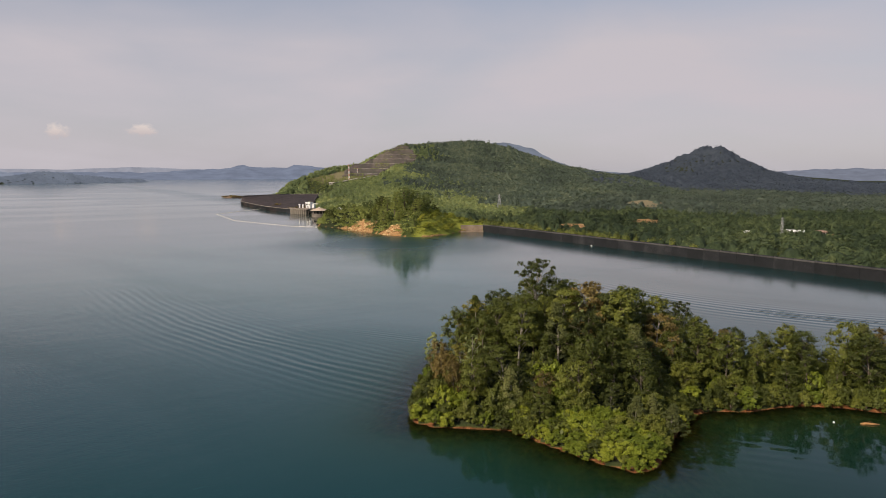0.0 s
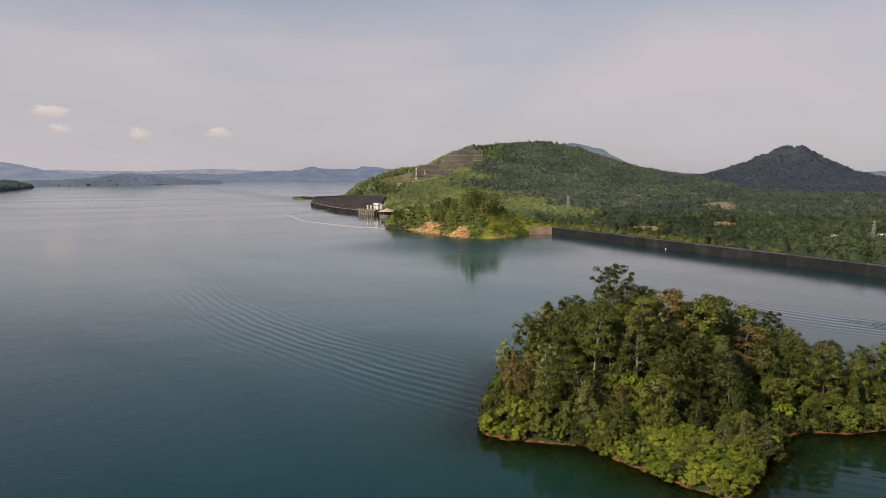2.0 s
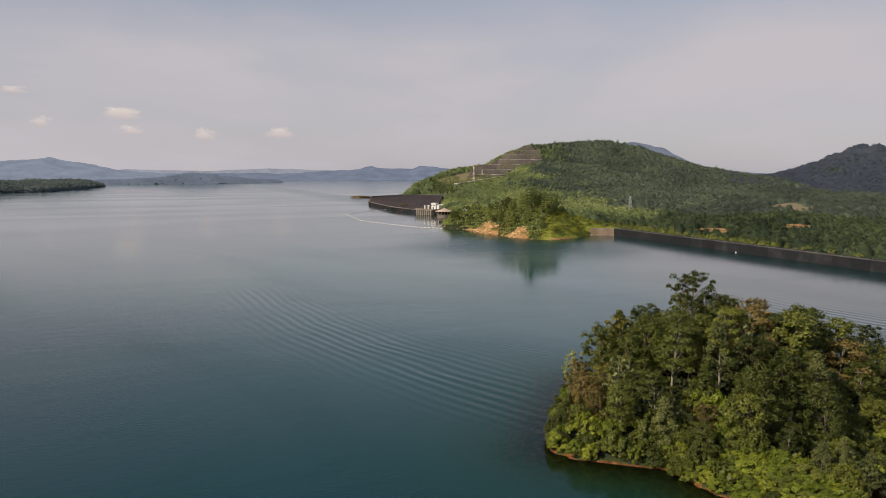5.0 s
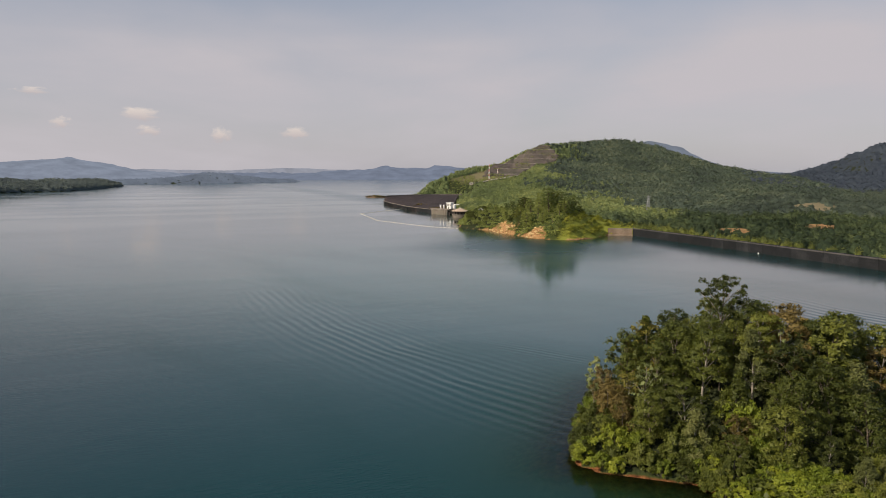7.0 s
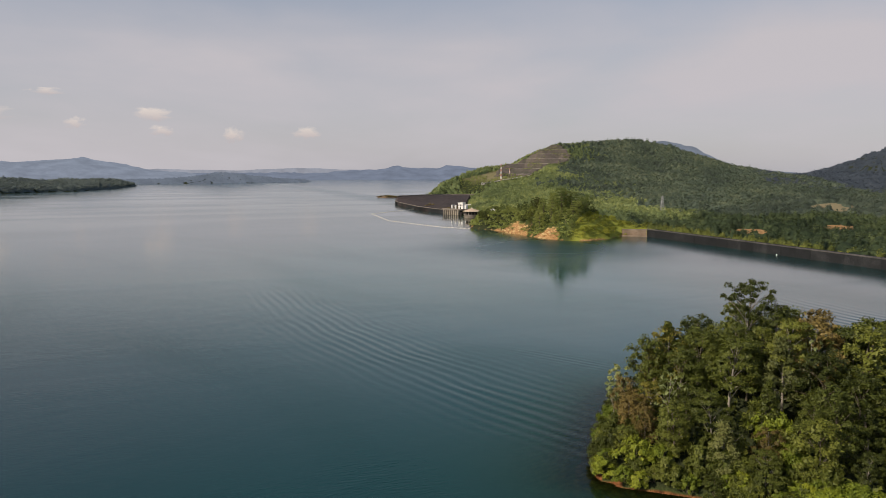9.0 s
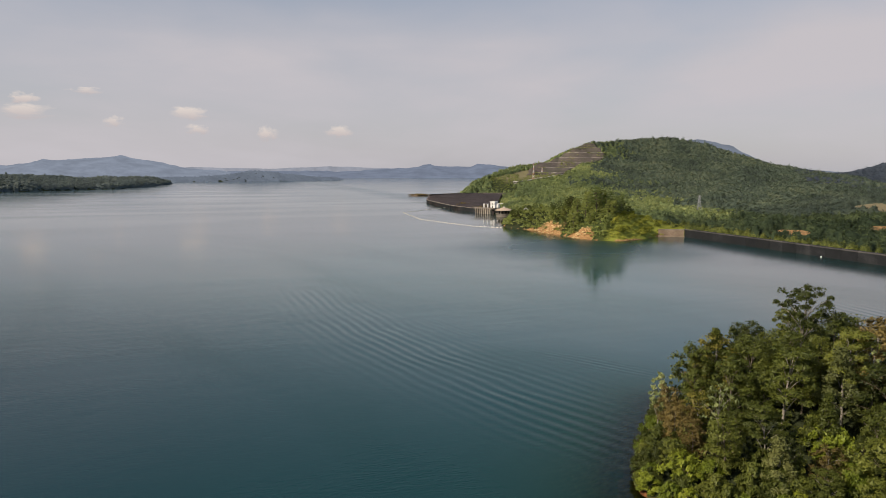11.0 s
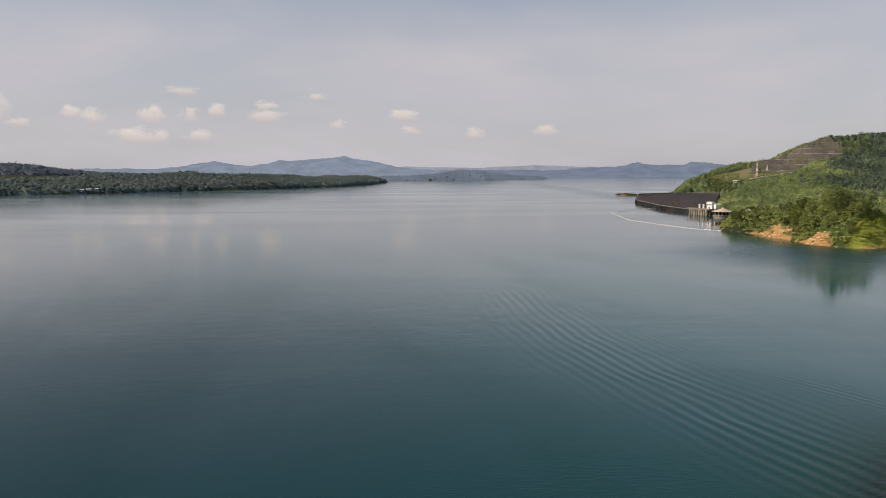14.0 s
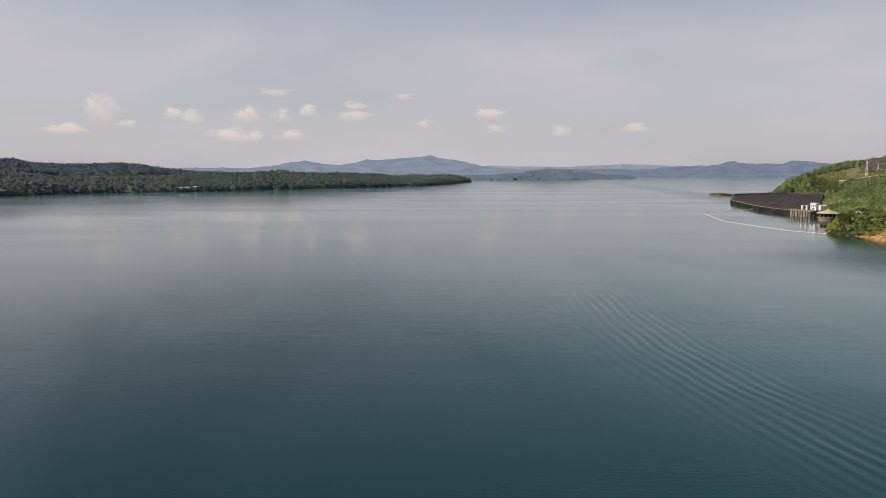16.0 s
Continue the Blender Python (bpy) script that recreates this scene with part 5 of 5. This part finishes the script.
far_dam = thing("rockfill_dam", "dark brown rockfill dam with a concrete wall at the waterline", "dam", kind="structure")
part("rock_slope", rockfill(), far_dam, "dark brown rockfill slope")
low_panel = wall_panel(11.9, 4.2, 1.2, 8.0, DARK_CONCRETE)
low_cope = box_mesh("coping", (11.95, 1.7, 0.5), CONCRETE, (5.97, 0.5, 4.4), 0.05)
for x, y, a in along_line([(-341, 1006), (-322, 955), (-300, 915), (-276, 872), (-251, 829), (-229, 800), (-209, 775)], 12.0):
    for nm, me in (("panel", low_panel), ("coping", low_cope)):
        p = part(nm, me, far_dam)
        p.matrix_basis = pose(x, y, 0, 0, 0, a)
road = box_mesh("crest_kerb", (12.2, 2.2, 1.1), CONCRETE, (6.1, 0, 0.3), 0.08)
for x, y, a in along_line(CREST, 12.0):
    p = part("crest_kerb", road, far_dam, "pale kerb along the crest")
    p.matrix_basis = pose(x, y, 9.9, 0, 0, a)

rng = np.random.default_rng(32)
sx, sy = scatter(rng, -250, -180, 770, 900, 5.0)
ok = (inside_distance(sx, sy, EMBANKMENT) > 2) & (fbm(sx, sy, 30, 3, 16.0) + (sx + 226) / 130 > 0.08)
tagged(new("bank_scrub", quads_mesh("bank_scrub", clump_cards(rng, sx[ok], sy[ok], 3.6 + 0.018 * (sy[ok] - 770) + rng.uniform(-0.3, 0.3, ok.sum()), rng.uniform(0.8, 1.7, ok.sum()), rng.uniform(1.2, 2.6, ok.sum()), 22, 0.3),
       LEAF["rust"])), "dull brown-green scrub on the rockfill slope", "scrub", kind="stuff")

# ---- spillway ----
spill = thing("spillway", "concrete spillway with a row of tall piers and white gate hoists", "spillway", at=(-199.5, 754.6, 0), turn=-29)
LONG = 26.0
pier_bm = bmesh.new()
bmesh.ops.create_cube(pier_bm, size=1.0)
bmesh.ops.scale(pier_bm, vec=(1.5, 2.6, 13.0), verts=pier_bm.verts)
bmesh.ops.translate(pier_bm, vec=(0, -0.6, -0.9), verts=pier_bm.verts)
bmesh.ops.bevel(pier_bm, geom=[e for e in pier_bm.edges if abs(e.verts[0].co.z - e.verts[1].co.z) > 1 and e.verts[0].co.y < 0], offset=0.5, segments=2, affect="EDGES")
pier = bpy.data.meshes.new("pier")
pier_bm.to_mesh(pier)
pier_bm.free()
pier.materials.append(rough_solid("pier_concrete", [(0.27, 0.225, 0.18), (0.38, 0.33, 0.27), (0.48, 0.43, 0.37)], 0.3, 2.0, 0.9, 0.04))
# near-black panel: the shade in the gaps between piers put into colour
gate = box_mesh("gate", (2.6, 0.5, 10.0), DARK, (0, 1.0, 0.2))
for i in range(8):
    x = 2.0 + i * (LONG - 5) / 7
    p = part("pier", pier, spill)
    p.matrix_basis = pose(x, 0, 0)
    if i < 7:
        g = part("gate", gate, spill, "dark gate standing for the shade between piers")
        g.matrix_basis = pose(x + (LONG - 5) / 14, 0, 0)
part("deck", box_mesh("deck", (LONG + 2, 6.4, 0.9), CONCRETE, (LONG / 2, 2.0, 5.75), 0.08), spill)
part("parapet", box_mesh("parapet", (LONG + 2, 0.3, 0.7), CONCRETE, (LONG / 2, -1.05, 6.5), 0.04), spill)
hoist = box_mesh("hoist", (1.4, 1.5, 4.0), WHITE, (0, 2.2, 8.2), 0.15)
cap = box_mesh("hoist_cap", (2.0, 2.0, 0.4), WHITE, (0, 2.2, 10.3), 0.08)
for x in (11.5, 16.5):
    h = part("hoist", hoist, spill, "white gate hoist")
    h.matrix_basis = pose(x, 0, 0)
    c = part("hoist_cap", cap, h)

house = thing("gate_house", "white blocky gate house above the spillway", "building", at=(-178, 752, 6.9), turn=-20)
part("wall", box_mesh("wall", (6.0, 5.5, 6.4), WHITE, (0, 0, 2.4), 0.1), house)
part("tower", box_mesh("tower", (3.2, 3.4, 4.2), WHITE, (4.4, 1.0, 1.8), 0.1), house)
part("roof", box_mesh("roof", (6.8, 6.3, 0.5), WHITE, (0, 0, 5.8), 0.08), house)
part("beam", box_mesh("beam", (6.0, 0.8, 0.7), WHITE, (7.6, 1.0, 4.2), 0.06), house, "white crane beam")
for i in range(3):
    part("window", box_mesh("window", (1.0, 0.2, 1.4), DARK, (-1.9 + 1.9 * i, -2.75, 3.4)), house, "dark window")
part("door", box_mesh("door", (1.2, 0.2, 2.2), DARK, (0, -2.75, 0.4)), house)
foot = part("foundation", box_mesh("foundation", (11, 6, 9.0), CONCRETE, (1.5, 1.6, -5.0), 0.1), house)

# ---- round intake hut ----
def drum(name, radius, z0, z1, mat, sides=28, top=None):
    bm = bmesh.new()
    r2 = radius if top is None else top
    bmesh.ops.create_cone(bm, cap_ends=True, segments=sides, radius1=radius, radius2=r2, depth=z1 - z0)
    bmesh.ops.translate(bm, vec=(0, 0, (z0 + z1) / 2), verts=bm.verts)
    me = bpy.data.meshes.new(name)
    bm.to_mesh(me)
    bm.free()
    me.materials.append(mat)
    return me


hut = thing("intake_tower", "round concrete intake tower with a wide tan conical roof", "tower", at=(-157.5, 709, 0))
part("base", drum("base", 7.6, -6, 2.6, CONCRETE), hut)
part("deck", drum("deck", 8.3, 2.6, 3.1, CONCRETE), hut)
part("room", drum("room", 5.6, 3.1, 6.3, DARK), hut, "dark glazed room")
post = box_mesh("post", (0.45, 0.45, 3.4), CONCRETE, (0, 0, 4.7))
for i in range(14):
    a = 2 * math.pi * i / 14
    p = part("post", post, hut)
    p.matrix_basis = pose(7.2 * math.cos(a), 7.2 * math.sin(a), 0, 0, 0, math.degrees(a))
part("roof", drum("roof", 9.4, 6.3, 9.2, ROOF, 28, 0.8), hut, "tan conical roof")
part("finial", drum("finial", 0.8, 9.2, 10.0, WHITE, 10, 0.3), hut)
part("bridge", box_mesh("bridge", (16, 3.0, 0.7), CONCRETE, (14.5, -1.5, 2.7), 0.06), hut)

z = float(lie(np.array([-119.0]), np.array([628.0]))[0])
tank = thing("water_tank", "small white domed hut among the headland trees", "hut", at=(-117, 612, z + 1.0))
part("stand", drum("stand", 2.2, -6.0, 0.2, CONCRETE, 16), tank)
part("shell", drum("shell", 2.9, 0.2, 3.4, WHITE, 20), tank)
part("dome", drum("dome", 3.1, 3.4, 4.8, WHITE, 20, 0.9), tank)

# ---- floating boom ----
BOOM = [(-128.9, 572.0), (-152.9, 581.0), (-184.1, 607.2), (-223.0, 644.3), (-276.0, 739.5), (-270.0, 790.0), (-262.8, 850.0)]
boom = thing("floating_boom", "string of pale yellow floats across the water by the spillway", "boom")
float_mesh = drum("float", 0.24, -0.9, 0.9, FLOAT, 10)
float_mesh.transform(Matrix.Rotation(math.pi / 2, 4, "Y"))
for i, (x, y, a) in enumerate(along_line(BOOM, 4.0)):
    p = part("float", float_mesh, boom)
    p.matrix_basis = pose(x, y, 0.08, 0, 0, a + 4 * math.sin(i * 1.7))
v, f = tube([(x, y, 0.1) for x, y in BOOM], [0.05] * len(BOOM), 5)
part("rope", mesh_of("rope", v, f, FLOAT), boom)


# ---- masts and pylons ----
def lattice_tower(name, label, x, y, high, foot, top, arms, banded=False, thick=0.11):
    z = float(lie(np.array([float(x)]), np.array([float(y)]))[0])
    ob = thing(name, label, "tower", at=(x, y, z - 0.5), turn=25)
    n = 7
    mats = [RED, WHITE] if banded else [STEEL, STEEL]

    def corner(k, t):
        w = foot + (top - foot) * t
        return ((-1, 1, 1, -1)[k] * w / 2, (-1, -1, 1, 1)[k] * w / 2, high * t)
    for i in range(n):
        t0, t1 = i / n, (i + 1) / n
        pieces = []
        for k in range(4):
            a, b, c, d = corner(k, t0), corner(k, t1), corner((k + 1) % 4, t0), corner((k + 1) % 4, t1)
            for p, q in ((a, b), (a, d), (c, b), (b, d)):
                pieces.append(tube([p, q], [thick, thick], 4))
        v, f = join(pieces)
        part("section", mesh_of("section", v, f, mats[i % 2]), ob)
    for h, w in arms:
        pieces = []
        for s in (-1, 1):
            pieces.append(tube([(0, 0, high * h + 0.8), (s * w, 0, high * h)], [0.09, 0.06], 4))
            pieces.append(tube([(0, 0, high * h - 0.3), (s * w, 0, high * h)], [0.09, 0.06], 4))
        v, f = join(pieces)
        part("crossarm", mesh_of("crossarm", v, f, mats[0]), ob)
    return ob


lattice_tower("radio_mast", "red and white banded lattice mast on the hillside", -216, 1190, 28, 2.6, 1.0, [(0.97, 1.6)], True)
lattice_tower("radio_mast", "short pale lattice mast near the ridge", -216, 1274, 10, 1.8, 0.8, [(0.95, 1.0)], True)
lattice_tower("pylon", "grey steel lattice power pylon behind the dam", 27, 760, 18, 4.2, 0.9, [(0.66, 4.0), (0.80, 3.4), (0.93, 2.8)])
lattice_tower("pylon", "grey steel lattice power pylon in the valley", 211, 487, 14.5, 2.4, 0.7, [(0.66, 2.6), (0.80, 2.2), (0.93, 1.8)], False, 0.05)


# ---- buildings in the valley ----
def shed(name, label, x, y, size, turn, roof_mat, wall_mat):
    z = float(lie(np.array([float(x)]), np.array([float(y)]))[0])
    ob = thing(name, label, "building", at=(x, y, z), turn=turn)
    w, d, h = size
    part("wall", box_mesh("wall", (w, d, h + 1), wall_mat, (0, 0, (h - 1) / 2)), ob)
    e = 0.8
    verts = [(-w / 2 - e, -d / 2 - e, h - 0.1), (w / 2 + e, -d / 2 - e, h - 0.1), (w / 2 + e, 0, h + d * 0.22), (-w / 2 - e, 0, h + d * 0.22),
             (-w / 2 - e, d / 2 + e, h - 0.1), (w / 2 + e, d / 2 + e, h - 0.1)]
    verts += [(p[0], p[1], p[2] - 0.3) for p in verts]
    faces = [(0, 1, 2, 3), (3, 2, 5, 4), (7, 6, 9, 8), (8, 9, 10, 11), (0, 6, 7, 1), (4, 5, 11, 10), (0, 3, 9, 6), (3, 4, 10, 9), (1, 7, 8, 2), (2, 8, 11, 5)]
    part("roof", mesh_of("roof", verts, faces, roof_mat), ob)
    for i in range(max(2, int(w / 5))):
        part("window", box_mesh("window", (1.4, 0.16, 1.3), DARK, (-w / 2 + 2.5 + i * 4.6, -d / 2, h * 0.55)), ob)
    part("door", box_mesh("door", (1.3, 0.16, 2.1), DARK, (w / 2 - 1.6, -d / 2, 1.05)), ob)
    return ob


shed("long_shed", "long low building with a pale metal roof", 236, 524, (11, 5, 1.9), -20, WHITE, WHITE)
shed("house", "small house with a rust-red roof", 252, 520, (6, 4.5, 1.9), 12, rough_solid("rust_roof", [(0.26, 0.16, 0.12), (0.36, 0.23, 0.17), (0.46, 0.32, 0.25)], 0.5, 3, 0.8, 0.02), PALE_CONCRETE)
shed("house", "small white house with a pale roof", 196, 505, (5, 4, 3.0), 30, WHITE, WHITE)
shed("house", "low pale building on the hillside below the mast", -241, 1168, (8, 4, 1.8), 12, PALE_CONCRETE, PALE_CONCRETE)


for x, y, w, turn in ((-1341, 760, 12, 62), (-1339, 776, 9, 66), (-1336, 790, 7, 60)):
    shed("house", "low white house on the far shore below the woods", x, y, (w, 6, 2.8), turn, WHITE, WHITE)


# ---- dirt track across the open hillside ----
TRACK = [(-236, 1171), (-222, 1185), (-211, 1203), (-198, 1213), (-186, 1232), (-176, 1248)]
track_x = np.interp(np.linspace(0, 5, 41), range(6), [p[0] for p in TRACK])
track_y = np.interp(np.linspace(0, 5, 41), range(6), [p[1] for p in TRACK])
edges = []
for side in (-1.6, 1.6):
    x, y = track_x + side * 0.7, track_y - side * 0.7
    edges.append(np.stack([x, y, np.maximum(lie(x, y), lie(track_x, track_y)) + 0.9], 1))
edges += [np.stack([e[:, 0], e[:, 1], e[:, 2] - 2.5], 1) for e in edges]
quads = [(a * 41 + i, a * 41 + i + 1, b * 41 + i + 1, b * 41 + i) for a, b in ((1, 0), (3, 1), (0, 2)) for i in range(40)]
tagged(new("dirt_track", mesh_of("dirt_track", np.concatenate(edges), quads, PALE_CONCRETE)), "pale dirt track across the open hillside", "track", kind="structure")


# ---- terraced cut on the hill ----
def benched(h):
    """Height of the stepped cut over the old slope: level benches and steep faces."""
    k = (h - 28.5) / 9.6
    t = k - np.floor(k)
    return 28.5 + 9.6 * (np.floor(k) + np.clip((t - 0.3) / 0.5, 0, 1)) + 3.1


def cut_slope(step=2.4):
    """The cut as a sheet that dips into the hill round its edge."""
    px, py = [p[0] for p in TERRACE], [p[1] for p in TERRACE]
    x, y = np.meshgrid(np.arange(min(px) - 6, max(px) + 6, step), np.arange(min(py) - 6, max(py) + 6, step), indexing="ij")
    rng = np.random.default_rng(41)
    x, y = x + rng.uniform(-0.6, 0.6, x.shape), y + rng.uniform(-0.6, 0.6, x.shape)
    d, h = inside_distance(x, y, TERRACE) + 5 * fbm(x, y, 16, 3, 13.0), lie(x, y)
    z = h - 1.0 + (benched(h) - h + 1.0 + rng.uniform(-0.5, 0.5, x.shape)) * np.clip(d / 5 + 0.4, 0, 1)
    nx, ny = x.shape
    faces = [(i * ny + j, (i + 1) * ny + j, (i + 1) * ny + j + 1, i * ny + j + 1) for i in range(nx - 1) for j in range(ny - 1) if d[i:i + 2, j:j + 2].max() > -2]
    return mesh_of("rock_face", np.stack([x.ravel(), y.ravel(), z.ravel()], 1), faces, TERRACE_ROCK)


def contour(x, level):
    y = np.arange(1200.0, 1470.0, 1.0)
    z = lie(np.full_like(y, x), y)
    k = int(np.argmax(z > level))
    return float(y[k]) if z[k] > level else None


cutting = thing("terraced_slope", "bare brown rock cutting in benches on the hillside", "hillside", kind="structure")
TERRACE_ROCK = rough_solid("cut_rock", [(0.060, 0.062, 0.040), (0.125, 0.100, 0.090), (0.21, 0.168, 0.150)], 0.06, 0.5, 0.95, 1.0)
BENCH = rough_solid("bench_earth", [(0.27, 0.23, 0.20), (0.38, 0.33, 0.29), (0.48, 0.42, 0.37)], 0.1, 0.8, 0.95, 0.1)
part("rock_face", cut_slope(), cutting, "dark brown cut rock")
rng = np.random.default_rng(42)
for i in range(7):
    level = 28.5 + 9.6 * (i + 0.27)
    line = []
    for x in np.arange(-226.0, -112.0, 3.0):
        y = contour(x, level)
        if y is not None and inside_distance(np.array([x]), np.array([y]), TERRACE)[0] > -3:
            line.append((x, y - 0.8, level - 9.6 * 0.27 + 3.5 + rng.uniform(-0.2, 0.2)))
    if len(line) > 3:
        v, f = tube(line, [0.75 * rng.uniform(0.6, 1.2) for p in line], 5)
        part("bench", mesh_of("bench", v, f, BENCH), cutting, "pale bench edge")
tx, ty = scatter(rng, -226, -112, 1232, 1450, 4.2)
ok = (inside_distance(tx, ty, TERRACE) > -2) & (fbm(tx, ty, 26, 3, 14.0) > 0.10)
tagged(new("bank_scrub", quads_mesh("bank_scrub", clump_cards(rng, tx[ok], ty[ok], benched(lie(tx[ok], ty[ok])) - 0.5, rng.uniform(0.9, 1.9, ok.sum()), rng.uniform(1.0, 2.6, ok.sum()), 16, 0.36),
       LEAF["head"])), "low green scrub creeping over the benches of the cutting", "scrub", kind="stuff")


# ---- rocky islet far out ----
def low_islet(cx, cy, rx, ry, high):
    verts, faces = [], []
    rings, sides = 7, 30
    for i in range(rings):
        t = i / (rings - 1)
        for k in range(sides):
            a = 2 * math.pi * k / sides
            w = 1 + 0.18 * math.sin(3 * a + 1) + 0.08 * math.sin(7 * a)
            verts.append((rx * (1 - t) * w * math.cos(a), ry * (1 - t) * w * math.sin(a), -1.5 + (high + 1.5) * (1 - (1 - t) ** 2) + 0.5 * math.sin(5 * a + 9 * t)))
    for i in range(rings - 1):
        for k in range(sides):
            faces.append((i * sides + k, i * sides + (k + 1) % sides, (i + 1) * sides + (k + 1) % sides, (i + 1) * sides + k))
    return mesh_of("rock", verts, faces, EARTH_DULL, True)


EARTH_DULL = rough_solid("dull_earth", [(0.10, 0.07, 0.045), (0.20, 0.14, 0.09), (0.34, 0.25, 0.17)], 0.08, 0.8, 0.95, 0.4)
rock = thing("rock_islet", "small low rocky islet with brown scrub off the dam", "islet", at=(-424, 1205, 0), turn=12)
part("rock", low_islet(0, 0, 23, 10, 3.4), rock)
rng = np.random.default_rng(51)
a, q = rng.uniform(0, 6.28, 60), np.sqrt(rng.random(60)) * 0.75
part("scrub", quads_mesh("scrub", clump_cards(rng, 23 * q * np.cos(a), 10 * q * np.sin(a), 2.6 * (1 - q), np.full(60, 2.0), np.full(60, 2.6), 24, 0.36), LEAF["rust"]), rock, "brown-green scrub")

# ---- things afloat by the islet ----
drift = thing("floating_log", "weathered pale log with a bent branch afloat", "log", at=(76.5, 127.4, 0.0), turn=-8)
v, f = tube([(-1.6, 0, 0.1), (-0.6, 0.1, 0.16), (0.6, 0.0, 0.14), (1.7, 0.25, 0.1)], [0.16, 0.22, 0.2, 0.1], 8)
part("stem", mesh_of("stem", v, f, EARTH, True), drift)
v, f = tube([(-0.4, 0, 0.2), (-0.1, 0.4, 0.4), (0.5, 0.7, 0.35)], [0.09, 0.07, 0.03], 6)
part("branch", mesh_of("branch", v, f, EARTH, True), drift)
buoy = thing("marker_buoy", "small white marker float on the water", "buoy", at=(70.5, 128.2, 0.0))
part("body", drum("body", 0.2, -0.2, 0.12, WHITE, 14), buoy)
part("cap", drum("cap", 0.16, 0.12, 0.24, WHITE, 14, 0.08), buoy)
mark = thing("marker_buoy", "small white float beside the dam wall", "buoy", at=(75.2, 438.4, 0.0))
part("body", drum("body", 0.36, -0.3, 0.45, WHITE, 14), mark)
part("cap", drum("cap", 0.3, 0.45, 0.7, WHITE, 14, 0.12), mark)


# ---- small clouds low over the horizon ----
def cloud_material():
    def build(n):
        at = n.add("ShaderNodeTexCoord").outputs["Object"]
        rnd = n.add("ShaderNodeObjectInfo").outputs["Random"]
        shift = n.add("ShaderNodeVectorMath", _0=at, _1=n.add("ShaderNodeCombineXYZ", X=n.math("MULTIPLY", rnd, 40.0), Y=n.math("MULTIPLY", rnd, 17.0)).outputs[0])
        puff = n.noise(shift.outputs[0], 1.7, 6, 0.55, 0.3)
        split = n.add("ShaderNodeSeparateXYZ", Vector=at)
        x, z = split.outputs["X"], split.outputs["Y"]
        r = n.math("SQRT", n.math("ADD", n.math("MULTIPLY", x, x), n.math("MULTIPLY", z, z)))
        body = n.math("ADD", n.math("SUBTRACT", 1.0, r), n.math("MULTIPLY_ADD", puff, 1.7, -0.98))
        alpha = n.math("MULTIPLY", n.between(body, 0.10, 0.62), n.between(r, 0.72, 0.98, 1.0, 0.0))
        alpha = n.math("MULTIPLY", alpha, n.math("MULTIPLY_ADD", rnd, 0.3, 0.65))
        # lit tops and shaded bases are put into the glow colour
        colour = n.mix(n.between(z, -0.6, 0.5), (0.58, 0.51, 0.51), (0.84, 0.75, 0.68))
        e = n.add("ShaderNodeEmission", Color=colour, Strength=1.0)
        t = n.add("ShaderNodeBsdfTransparent")
        return n.add("ShaderNodeMixShader", _0=alpha, _1=t.outputs[0], _2=e.outputs[0]).outputs[0]
    return material("cloud", build)


CLOUD = cloud_material()
# bearing to the left of north and height over the horizon, in degrees; half width and half height, in metres
CLOUDS = [
    (66.4, 4.12, 121, 153), (68.8, 2.78, 144, 59), (64.8, 3.27, 83, 39), (61.6, 4.05, 83, 64), (60.2, 3.79, 79, 74),
    (56.3, 4.03, 97, 89), (57.5, 2.5, 185, 74), (55.8, 2.43, 93, 64), (53.6, 4.07, 79, 74), (51.6, 4.44, 88, 64),
    (47.9, 4.92, 102, 49), (47.9, 4.08, 195, 64), (52.9, 2.54, 139, 59), (54.1, 5.88, 153, 44), (42.4, 3.51, 70, 49),
    (37.2, 4.25, 139, 59), (36.6, 3.09, 93, 44), (31.5, 2.86, 83, 64), (25.9, 3.09, 107, 59), (44.1, 5.64, 116, 30),
]
for bearing, up, w, h in CLOUDS:
    d = 4650.0
    a = radians(bearing)
    eye = Vector((-5, 20, 45))
    place = eye + Vector((-math.sin(a), math.cos(a), math.tan(radians(up)))) * d
    card = new("cloud", mesh_of("cloud", [(-1, -1, 0), (1, -1, 0), (1, 1, 0), (-1, 1, 0)], [(0, 1, 2, 3)], CLOUD))
    card.matrix_basis = look(place, eye) @ Matrix.Diagonal((w * 1.06, h * 1.02, 1, 1))
    card.visible_shadow = False
    tagged(card, "small soft white cloud low over the horizon", "cloud", "clouds over the horizon", "structure")
